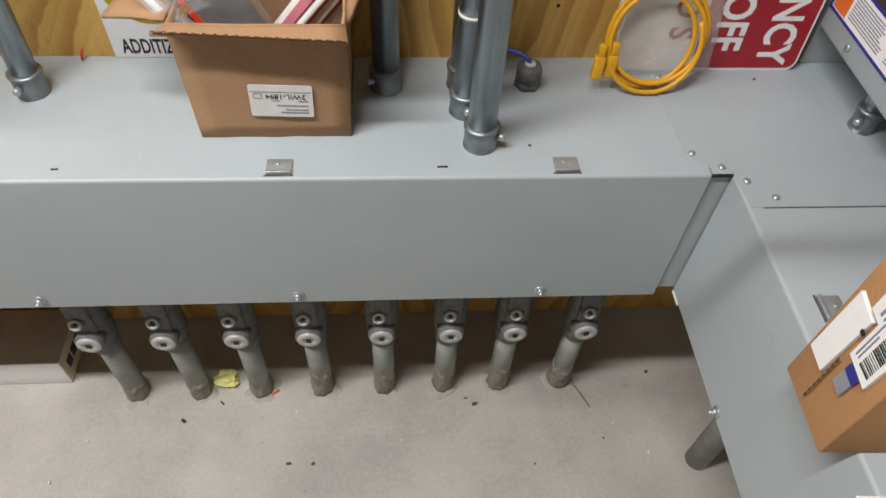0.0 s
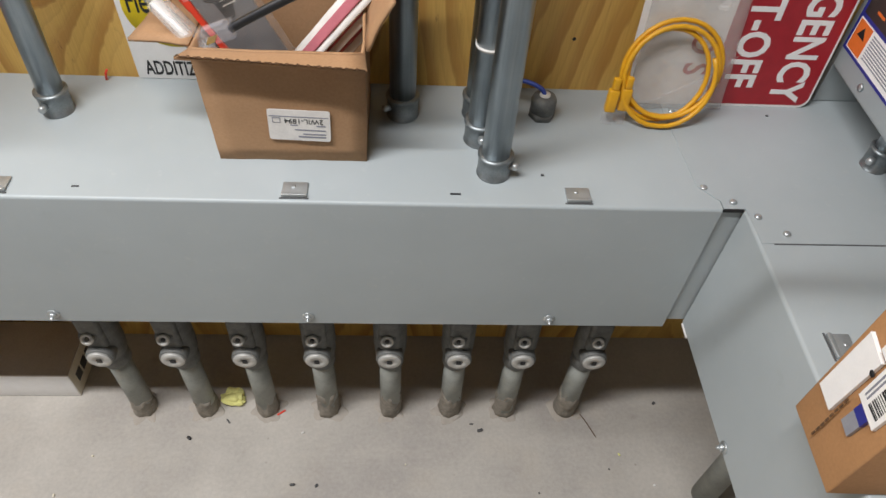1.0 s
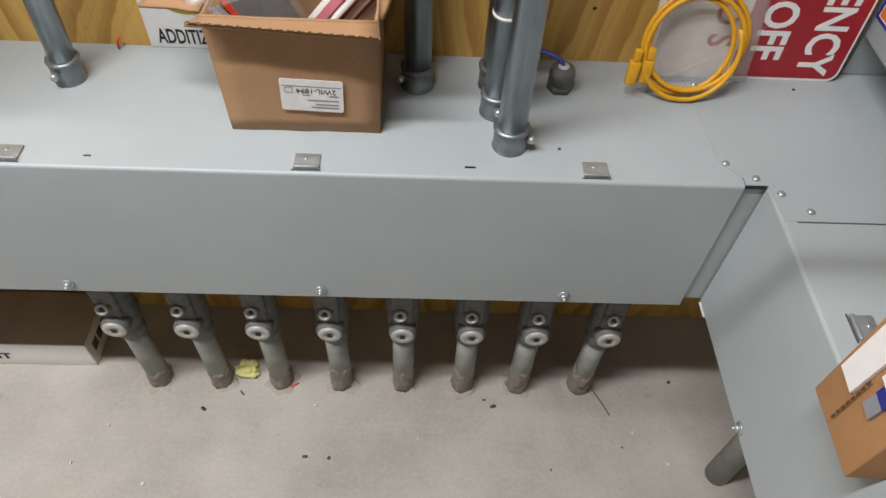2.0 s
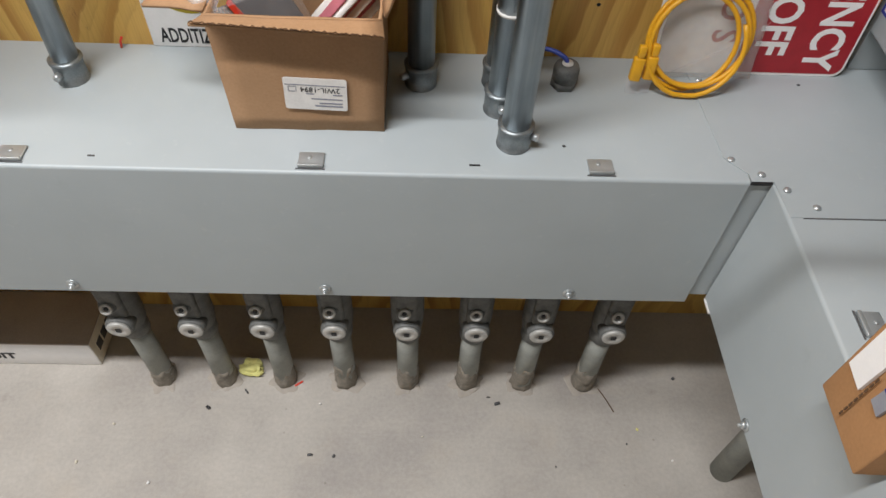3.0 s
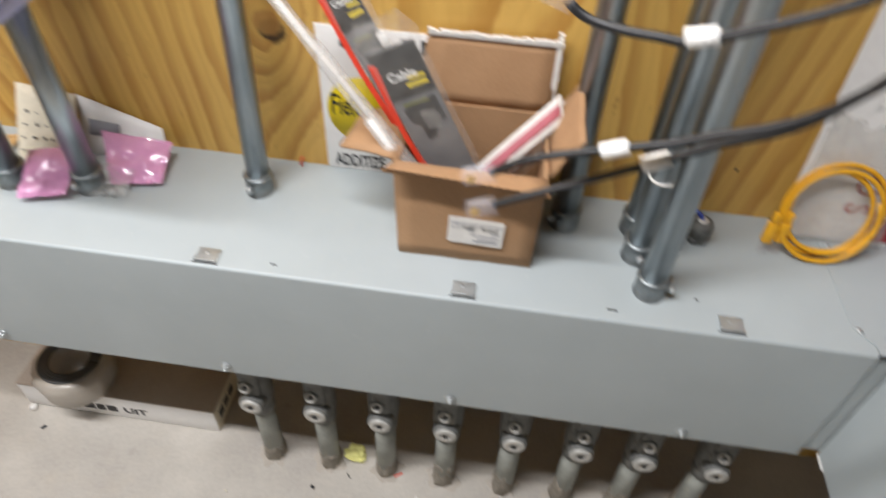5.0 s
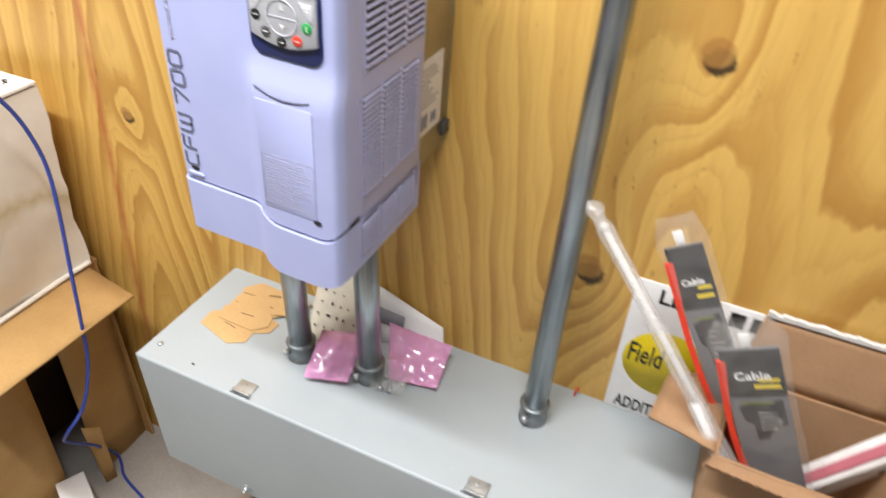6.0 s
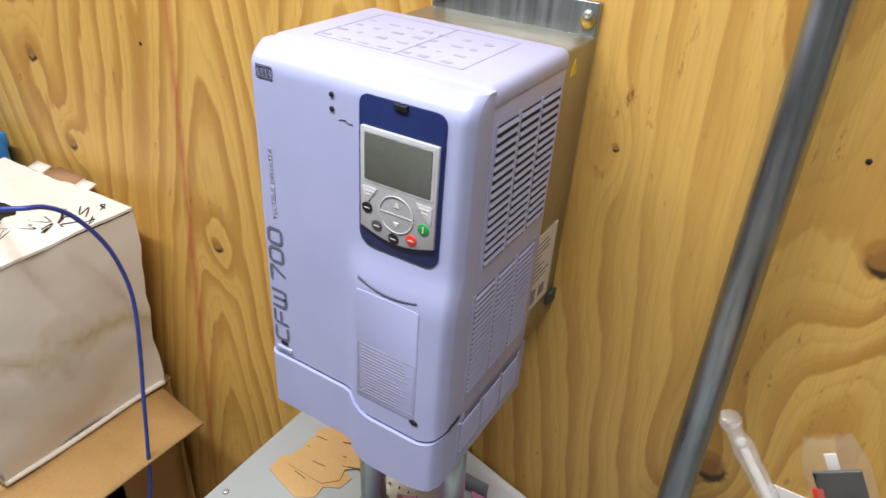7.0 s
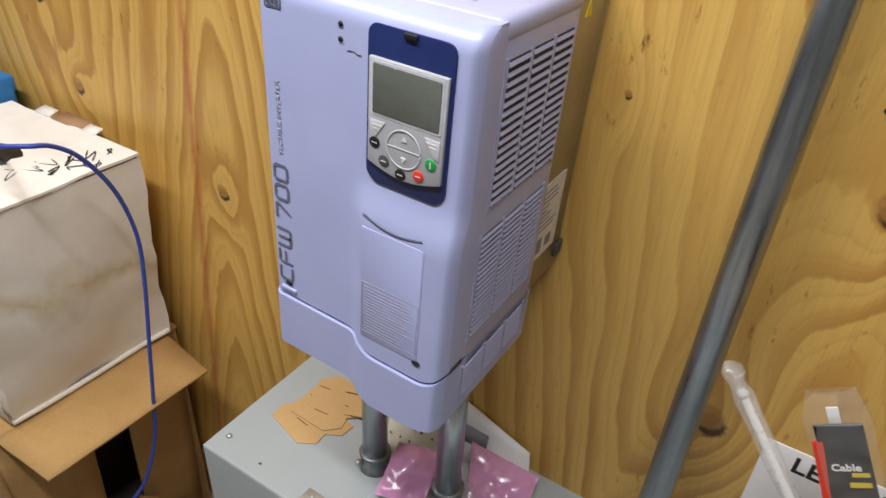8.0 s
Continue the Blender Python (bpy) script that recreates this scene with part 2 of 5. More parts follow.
M_PLY, M_FLOOR, M_PAINT, M_STEEL = plywood(), concrete(), enamel(), galvanised()
M_CARD, M_CARD2 = cardboard("brown_cardboard", "9c7856", "ac8763"), cardboard("tan_cardboard", "ab7d51", "bb8b5c")
M_CARD3 = cardboard("sandy_cardboard", "a9834f", "ba955d")
M_DUSTCARD = cardboard("dusty_cardboard", "a4988c", "b8ac9f")
M_KRAFT = cardboard("kraft_paper", "bf9a66", "caa671")
M_WHITEBOX = stained_white()
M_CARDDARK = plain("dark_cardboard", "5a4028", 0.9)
M_ZINC = plain("zinc_plating", "bcc0c0", 0.34, 0.7)
M_ALU = speckled("cast_aluminium", rgb("aeaca6"), rgb("c8c6c0"), 90, 0.45, 0.25, 0.15)
M_CAST = speckled("die_cast_zinc", rgb("7c8284"), rgb("979c9d"), 70, 0.42, 0.8, 0.12)
M_SINK = speckled("mill_finish_metal", rgb("9c9788"), rgb("a8a394"), 30, 0.38, 0.8, 0.04)
M_SEAL = speckled("grey_cast_iron", rgb("595a58"), rgb("787874"), 60, 0.62, 0.2, 0.5)
M_PVC = speckled("dusty_grey_conduit", rgb("8a8d87"), rgb("a3a49c"), 28, 0.65, 0.1, 0.15)
M_SPLASH = speckled("mortar_splash", rgb("9f978c"), rgb("aba398"), 60, 0.9, 0, 0.6)
M_MORTAR = speckled("mortar_crust", rgb("756e63"), rgb("948c7f"), 90, 0.9, 0, 0.8)
M_BRASS = plain("yellow_zinc", "c6a95c", 0.35, 0.8)
M_DRIVE = speckled("lavender_plastic", rgb("aab0d8"), rgb("b1b7dd"), 14, 0.36, 0, 0.04, 1500)
M_VENT = plain("vent_shade_colour", "3d3d4a", 0.8)
M_NAVY = plain("navy_plastic", "1f2c5e", 0.35)
M_SILVER, M_SILVER2 = plain("silver_plastic", "b4b5b8", 0.4), plain("pale_silver_plastic", "c3c4c9", 0.4)
M_LCD = plain("display_glass", "63665f", 0.18)
M_BLACK, M_DARKGREY = plain("black_plastic", "1a1a1c", 0.5), plain("dark_grey", "4a4a4a", 0.6)
M_FAINT = plain("faint_print", "a29fb2", 0.6)
M_GROOVE, M_PRINT = plain("dark_grey_print", "55566a", 0.6), plain("grey_print", "85868f", 0.7)
M_LETTER = plain("slate_print", "686a80", 0.6)
M_RED, M_GREEN = plain("red_key", "d8402c", 0.4), plain("green_key", "1f9a48", 0.4)
M_YELLOW, M_ORANGE, M_OLIVE = plain("yellow_ink", "e3c81a", 0.5), plain("orange_ink", "e2702a", 0.5), plain("olive_ink", "6f7325", 0.6)
M_WHITE, M_SIGNWHITE = plain("white_paper", "dcd8d2", 0.7), plain("white_sheet", "efedea", 0.5, spread=0.03)
M_CREAM = plain("cream_paper", "dbd2bd", 0.7)
M_SIGNRED = plain("sign_red", "a3202a", 0.35)
M_REDPACK, M_REDPRINT = plain("red_plastic", "e0412a", 0.45), plain("faded_red_ink", "b0606a", 0.7)
M_PACKGREY = plain("grey_print_card", "68686a", 0.4)
M_INK = plain("black_ink", "0b0b0c", 0.4)
M_TUBE = clear("milky_tube", "e4e2de", 0.30, 0.15)
M_YELLOWCABLE = plain("yellow_cable", "e0a520", 0.42)
M_BLUE, M_BLUEBIN = plain("blue_cable", "34489c", 0.45), plain("blue_plastic", "2a76b8", 0.45)
M_BLACKCABLE = plain("black_cable", "1d1d1f", 0.45)
M_LABELBLUE, M_LABELDARK, M_LABELGREY = plain("label_blue", "2a2f86", 0.4), plain("label_dark", "38302e", 0.4), plain("label_grey", "8e8f96", 0.5)
M_NOTE = plain("yellow_note", "ddd98a", 0.8)
M_CLEAR, M_FILM = clear("clear_plastic", "ece8e2", 0.10, 0.10), clear("clouded_film", "dedad4", 0.22, 0.3)
M_CLOUDY = clear("wrapping_plastic", "b3aa9e", 0.72, 0.3)
M_PLUG = clear("clear_polycarbonate", "dfdde4", 0.09, 0.06)
M_PINKBAG = clear("pink_antistatic_film", "e4a3cd", 0.74, 0.13)
M_ROOM = speckled("painted_ceiling", rgb("868684"), rgb("929290"), 4, 0.7)


# ---- geometry helpers ----
def part(name, bm, material, parent=None, label=""):
    me = bpy.data.meshes.new(name)
    bm.to_mesh(me)
    bm.free()
    for m in (material if isinstance(material, (list, tuple)) else [material]):
        me.materials.append(m)
    ob = new(name, me)
    if parent is not None:
        ob.parent = parent
    if label:
        ob["label"] = label
    return ob


def thing(name, label, category, at=(0, 0, 0), turn=0, group="", kind=""):
    ob = new(name)
    ob.matrix_basis = pose(*at, 0, 0, turn)
    return tagged(ob, label, category, group, kind)


def smooth(bm, limit=40):
    for f in bm.faces:
        f.smooth = True
    for e in bm.edges:
        if len(e.link_faces) == 2 and e.calc_face_angle(0) > radians(limit):
            e.smooth = False
    return bm


def slab(x0, x1, y0, y1, z0, z1, bevel=0.0, seg=2, bm=None):
    own = bmesh.new()
    bmesh.ops.create_cube(own, size=1)
    for v in own.verts:
        v.co = Vector(((x0 + x1) / 2 + v.co.x * (x1 - x0), (y0 + y1) / 2 + v.co.y * (y1 - y0), (z0 + z1) / 2 + v.co.z * (z1 - z0)))
    if bevel:
        bmesh.ops.bevel(own, geom=own.edges[:], offset=bevel, segments=seg, profile=0.5, affect="EDGES")
        smooth(own, 50)
    return merge(bm, own)


def merge(bm, own):
    if bm is None:
        return own
    me = bpy.data.meshes.new("join")
    own.to_mesh(me)
    own.free()
    bm.from_mesh(me)
    bpy.data.meshes.remove(me)
    return bm


def turned(profile, seg=24, m=None, bm=None):
    """A body of revolution round z from (radius, height) pairs; closed by caps."""
    own = bmesh.new()
    rings = []
    for r, h in profile:
        rings.append([own.verts.new((r * math.cos(2 * math.pi * k / seg), r * math.sin(2 * math.pi * k / seg), h)) for k in range(seg)])
    for a, b in zip(rings, rings[1:]):
        for k in range(seg):
            own.faces.new((a[k], a[(k + 1) % seg], b[(k + 1) % seg], b[k]))
    own.faces.new(rings[0][::-1])
    own.faces.new(rings[-1])
    if m is not None:
        own.transform(m)
    return merge(bm, smooth(own, 35))


def sweep(points, radius, seg=12, bm=None, steps=1):
    """A round cable or pipe along a line; steps > 1 rounds the line off."""
    pts = [Vector(p) for p in points]
    if steps > 1:
        out = []
        for k in range(len(pts) - 1):
            p0, p1, p2, p3 = pts[max(k - 1, 0)], pts[k], pts[k + 1], pts[min(k + 2, len(pts) - 1)]
            for j in range(steps):
                t = j / steps
                out.append(0.5 * ((2 * p1) + (p2 - p0) * t + (2 * p0 - 5 * p1 + 4 * p2 - p3) * t * t + (3 * p1 - p0 - 3 * p2 + p3) * t ** 3))
        pts = out + [pts[-1]]
    own = bmesh.new()
    rings, up = [], None
    for k, p in enumerate(pts):
        d = (pts[min(k + 1, len(pts) - 1)] - pts[max(k - 1, 0)]).normalized()
        if up is None:
            up = d.orthogonal().normalized()
        up = (up - d * up.dot(d)).normalized()
        side = d.cross(up)
        rings.append([own.verts.new(p + radius * (math.cos(a) * up + math.sin(a) * side)) for a in (2 * math.pi * j / seg for j in range(seg))])
    for a, b in zip(rings, rings[1:]):
        for k in range(seg):
            own.faces.new((a[k], a[(k + 1) % seg], b[(k + 1) % seg], b[k]))
    own.faces.new(rings[0][::-1])
    own.faces.new(rings[-1])
    return merge(bm, smooth(own, 40))


def extruded(outline, depth, m=None, bevel=0.0, bm=None, seg=2):
    """A flat outline (x, y) given a thickness along +z."""
    own = bmesh.new()
    f = own.faces.new([own.verts.new((x, y, 0)) for x, y in outline])
    r = bmesh.ops.extrude_face_region(own, geom=[f])
    for v in r["geom"]:
        if isinstance(v, bmesh.types.BMVert):
            v.co.z += depth
    bmesh.ops.recalc_face_normals(own, faces=own.faces)
    if bevel:
        bmesh.ops.bevel(own, geom=own.edges[:], offset=bevel, segments=seg, profile=0.5, affect="EDGES")
        smooth(own, 50)
    if m is not None:
        own.transform(m)
    return merge(bm, own)


# ---- sizes ----
H = 0.71       # top of the wireway
D = 0.26       # its depth from the wall
LOW = 0.432    # lower edge of its cover
CORNER = 1.60  # inner face of the side run


def panel(corners, thick, seg=1, rough=0.0, bm=None, seed=0.0):
    """A sheet on four corners (a, b, c, d in turn), with a thickness along its normal and an uneven surface."""
    a, b, c, d = [Vector(p) for p in corners]
    n = (b - a).cross(d - a).normalized()
    own = bmesh.new()
    layers = []
    for side in (0, 1):
        rows = []
        for i in range(seg + 1):
            row = []
            for j in range(seg + 1):
                u, v = i / seg, j / seg
                p = (a * (1 - u) + b * u) * (1 - v) + (d * (1 - u) + c * u) * v
                if rough:
                    p = p + n * rough * noise.noise(p * 28 + Vector((seed, seed, seed)))
                row.append(own.verts.new(p + n * thick * side))
            rows.append(row)
        layers.append(rows)
    lo, hi = layers
    for i in range(seg):
        for j in range(seg):
            own.faces.new((lo[i][j], lo[i][j + 1], lo[i + 1][j + 1], lo[i + 1][j]))
            own.faces.new((hi[i][j], hi[i + 1][j], hi[i + 1][j + 1], hi[i][j + 1]))
    for k in range(seg):
        own.faces.new((lo[k][0], lo[k + 1][0], hi[k + 1][0], hi[k][0]))
        own.faces.new((lo[k + 1][seg], lo[k][seg], hi[k][seg], hi[k + 1][seg]))
        own.faces.new((lo[0][k + 1], lo[0][k], hi[0][k], hi[0][k + 1]))
        own.faces.new((lo[seg][k], lo[seg][k + 1], hi[seg][k + 1], hi[seg][k]))
    if seg > 1:
        smooth(own, 60)
    return merge(bm, own)


def lettering(text, size, material, m, parent, wide=1.0, align="CENTER", thick=0.0003, name="lettering", bold=0.0):
    data = bpy.data.curves.new(name, "FONT")
    data.body, data.size, data.align_x, data.align_y = text, size, align, "CENTER"
    data.extrude, data.offset, data.resolution_u = thick, bold, 3
    ob = bpy.data.objects.new(name, data)
    scene.collection.objects.link(ob)
    me = bpy.data.meshes.new_from_object(ob.evaluated_get(bpy.context.evaluated_depsgraph_get()))
    bpy.data.objects.remove(ob)
    bpy.data.curves.remove(data)
    me.transform(m @ Matrix.Diagonal((wide, 1, 1, 1)))
    me.materials.clear()
    me.materials.append(material)
    out = new(name, me)
    out.parent = parent
    return out


def bars(rows, m, material, parent, name="fine_print", thick=0.0003):
    """Printed lines too small to read: flat bars (x, y, width, height) on a plane."""
    bm = bmesh.new()
    for x, y, w, h in rows:
        own = slab(x, x + w, y, y + h, 0, thick)
        own.transform(m)
        merge(bm, own)
    ob = part(name, bm, material, parent)
    if len(rows) > 3:
        ob["kind"] = "stuff"
    return ob


def rounded(w, h, r, n=5, r2=None):
    """The outline of a rectangle about the origin with round corners."""
    out = []
    for cx, cy, a0, rr in ((w / 2, h / 2, 0, r), (-w / 2, h / 2, 90, r), (-w / 2, -h / 2, 180, r2 or r), (w / 2, -h / 2, 270, r2 or r)):
        for k in range(n + 1):
            a = radians(a0 + 90 * k / n)
            out.append((cx - math.copysign(rr, cx) + rr * math.cos(a), cy - math.copysign(rr, cy) + rr * math.sin(a)))
    return out


def ribbon(points, wide, thick=0.0004, closed=False, bm=None):
    """A flat printed stroke of one width along a line in the xy plane, with mitred corners."""
    own = bmesh.new()
    pts = [Vector((x, y)) for x, y in points]
    n = len(pts)
    edge = []
    for k, p in enumerate(pts):
        a = pts[k - 1] if k or closed else None
        b = pts[(k + 1) % n] if k < n - 1 or closed else None
        d0 = (p - a).normalized() if a is not None else (b - p).normalized()
        d1 = (b - p).normalized() if b is not None else d0
        side = Vector((-(d0 + d1).y, (d0 + d1).x)).normalized()
        side *= wide / 2 / max(0.45, side.dot(Vector((-d0.y, d0.x))))
        edge.append((p + side, p - side))
    lo = [[own.verts.new((q.x, q.y, h)) for q in pair for h in (0, thick)] for pair in edge]
    for k in range(n if closed else n - 1):
        a, b = lo[k], lo[(k + 1) % n]
        for i, j in ((0, 1), (1, 3), (3, 2), (2, 0)):
            own.faces.new((a[i], a[j], b[j], b[i]))
    if not closed:
        own.faces.new((lo[0][0], lo[0][2], lo[0][3], lo[0][1]))
        own.faces.new((lo[-1][0], lo[-1][1], lo[-1][3], lo[-1][2]))
    bmesh.ops.recalc_face_normals(own, faces=own.faces)
    return merge(bm, own)


def squared_letters(text, high, wide, stroke, material, m, parent, gap=0.0055):
    """Wide square capitals with cut corners, as on equipment fronts."""
    c = 0.0026
    w, h = wide, high
    shapes = {
        "C": [([(w, h), (c, h), (0, h - c), (0, c), (c, 0), (w, 0)], False)],
        "F": [([(w, h), (c, h), (0, h - c), (0, -stroke / 2)], False), ([(stroke * 0.8, h * 0.48), (w * 0.92, h * 0.48)], False)],
        "W": [([(0, h + stroke / 2), (0, c), (c, 0), (w * 0.56, 0), (w * 0.62, c), (w * 0.62, h)], False), ([(w * 0.62, c), (w * 0.66, 0), (w * 1.16, 0), (w * 1.24, c), (w * 1.24, h + stroke / 2)], False)],
        "7": [([(-0.001, h), (w - c * 0.4, h), (w, h - c * 0.7), (w * 0.36, -stroke / 2)], False)],
        "0": [([(c, 0), (w - c, 0), (w, c), (w, h - c), (w - c, h), (c, h), (0, h - c), (0, c)], True)],
    }
    span = sum(wide * {"W": 1.24, " ": 0.15}.get(ch, 1.0) + gap for ch in text) - gap
    x = -span / 2
    for ch in text:
        if ch in shapes:
            bm = bmesh.new()
            for line, closed in shapes[ch]:
                ribbon(line, stroke, closed=closed, bm=bm)
            bm.transform(m @ pose(x, -high / 2, 0))
            part("lettering", bm, material, parent)
        x += wide * {"W": 1.24, " ": 0.15}.get(ch, 1.0) + gap


FRONT = pose(0, 0, 0, 90, 0, 0)  # stands a flat thing up to face -y

# ---- the room ----
tagged(part("wall_back", slab(-1.8, 2.6, 0, 0.1, 0, 2.7), M_PLY), "knotty yellow pine plywood wall with bold grain", "wall", kind="structure")
tagged(part("floor", slab(-1.8, 2.6, -2.8, 0.1, -0.1, 0), M_FLOOR), "bare grey concrete floor with specks and stains", "floor", kind="structure")
tagged(part("ceiling", slab(-1.8, 2.6, -2.8, 0.1, 2.7, 2.8), M_ROOM), "plain painted ceiling of the equipment room", "ceiling", kind="structure")
tagged(part("wall_left", slab(-1.9, -1.8, -2.8, 0.1, 0, 2.7), M_ROOM), "plain pale side wall closing the room", "wall", kind="structure")
tagged(part("wall_right", slab(2.6, 2.7, -2.8, 0.1, 0, 2.7), M_ROOM), "plain pale side wall closing the room", "wall", kind="structure")
tagged(part("wall_front", slab(-1.8, 2.6, -2.9, -2.8, 0, 2.7), M_ROOM), "plain pale wall behind the camera", "wall", kind="structure")
tagged(part("trim", slab(1.79, 2.4, -0.012, -0.001, H + 0.002, 1.6), M_PAINT), "grey painted back panel fixed on the plywood", "panel", kind="structure")


# ---- wireway along the wall ----
def hex_bolt(at, m, parent, name="bolt", size=0.006, washer=0.0095):
    bm = turned([(washer, 0), (washer, 0.0015), (size * 0.9, 0.002)], 16)
    turned([(size, 0.002), (size, 0.006), (size * 0.7, 0.0072)], 6, bm=bm)
    turned([(size * 0.5, 0.006), (size * 0.5, 0.011), (size * 0.3, 0.012)], 10, bm=bm)
    bm.transform(Matrix.Translation(at) @ m)
    return part(name, bm, M_ZINC, parent, "zinc plated hex bolt with washer")


def latch_clip(x, y, parent, m=None):
    m = m or pose(x, y, H)
    bm = slab(-0.0165, 0.0165, -0.010, 0.013, 0.001, 0.0028, 0.0006)
    slab(-0.0165, 0.0165, -0.014, -0.0095, 0.0005, 0.006, 0.0006, bm=bm)
    turned([(0.003, 0.0025), (0.003, 0.0036), (0.0015, 0.004)], 10, pose(-0.002, 0.004, 0), bm)
    bm.transform(m)
    clip = part("latch_clip", bm, M_ZINC, parent, "bright zinc cover clip")
    slot = slab(-0.019, 0.019, -0.0165, -0.0142, -0.0015, 0.0008)
    slot.transform(m)
    part("slot", slot, M_DARKGREY, clip)
    return clip


def rivet(x, y, parent, m=None):
    bm = turned([(0.0055, 0), (0.0054, 0.001), (0.004, 0.0026), (0.0018, 0.0034)], 14, m or pose(x, y, H))
    part("rivet", bm, M_ZINC, parent)


def cover_bm(x0, x1, front, low, r=0.005, t=0.002):
    """A folded sheet lid: flat top, rounded edge, hanging front and a small return lip."""
    prof = [(0.0, H)] + [(front + r - r * math.sin(a), H - r + r * math.cos(a)) for a in (radians(15 * k) for k in range(7))] + [(front, low)]
    prof += [(front + 0.012, low), (front + 0.012, low + t), (front + t, low + t), (front + t, H - r), (front + r, H - t), (0.0, H - t)]
    own = bmesh.new()
    a = [own.verts.new((x0, y, z)) for y, z in prof]
    b = [own.verts.new((x1, y, z)) for y, z in prof]
    n = len(prof)
    for k in range(n):
        own.faces.new((a[k], b[k], b[(k + 1) % n], a[(k + 1) % n]))
    own.faces.new(a[::-1])
    own.faces.new(b)
    bmesh.ops.recalc_face_normals(own, faces=own.faces)
    return smooth(own, 30)


wireway = thing("wireway", "grey enamelled steel wireway with clipped hinged cover on the wall", "wireway")
part("trough", slab(0.004, 1.566, -D + 0.006, -0.002, LOW + 0.012, H - 0.004), M_PAINT, wireway)
part("cover", cover_bm(0.001, 1.57, -D, LOW), M_PAINT, wireway)
part("end_plate", slab(-0.002, 0.0008, -D + 0.001, -0.001, LOW + 0.002, H - 0.001, 0.0008), M_PAINT, wireway)
for x in (0.209, 0.612, 0.995, 1.374):
    latch_clip(x, -0.238, wireway)
for x in (0.187, 0.598, 0.990, 1.376):
    hex_bolt((x, -D - 0.0005, 0.452), FRONT, wireway)
part("paint_chip", slab(1.201, 1.215, -0.241, -0.2385, H, H + 0.0012), M_BLACK, wireway)
part("paint_chip", slab(0.708, 0.717, -0.24, -0.2375, H, H + 0.001), M_DARKGREY, wireway)
rivet(0.019, -0.223, wireway)
part("hinge_gap", slab(1.47, 1.545, -0.0045, -0.0015, H, H + 0.003), M_BLACK, wireway)

# elbow and side run towards the room
elbow = thing("wireway_elbow", "grey steel wireway corner piece with riveted seams", "wireway")
part("body", slab(1.572, 1.875, -0.256, -0.002, LOW + 0.016, H - 0.0035), M_PAINT, elbow)
part("top_plate", extruded([(1.5715, -0.002), (1.5715, -0.2575), (1.6015, -0.2575), (1.6035, -0.3185), (1.877, -0.3185), (1.877, -0.002)], 0.0036, pose(0, 0, H - 0.003)), M_PAINT, elbow)
part("lap_plate", extruded([(1.534, -0.003), (1.5713, -0.003), (1.5713, -0.245), (1.545, -0.215)], 0.0012, pose(0, 0, H + 0.0002)), M_PAINT, elbow)
part("corner_gap", slab(1.5708, 1.599, -0.2602, -0.2582, H - 0.004, H + 0.0008), M_BLACK, elbow)
for x, y in ((1.55, -0.049), (1.554, -0.218), (1.588, -0.245), (1.614, -0.272), (1.643, -0.302)):
    rivet(x, y, elbow, pose(x, y, H + 0.0006))

side_run = thing("wireway", "grey steel side run of wireway joined to the corner", "wireway")
side_cover = cover_bm(0.001, 1.2, -0.28, 0.445)
side_cover.transform(Matrix.Translation((1.88, -0.2585, 0)) @ pose(0, 0, 0, 0, 0, -90))
part("trough", slab(1.607, 1.878, -1.456, -0.2605, 0.458, H - 0.005), M_PAINT, side_run)
part("cover", side_cover, M_PAINT, side_run)
part("cover_seam", slab(1.62, 1.876, -0.3206, -0.3188, H - 0.002, H + 0.0004), M_DARKGREY, side_run)
part("gasket_lip", slab(1.5980, 1.6005, -0.290, -0.262, 0.4415, 0.4445), M_WHITE, side_run)
hex_bolt((1.5995, -0.483, 0.456), pose(0, 0, 0, 0, -90, 0), side_run)
hex_bolt((1.5995, -0.86, 0.456), pose(0, 0, 0, 0, -90, 0), side_run)
latch_clip(0, 0, side_run, Matrix.Translation((1.646, -0.476, H)) @ pose(0, 0, 0, 0, 0, -90))


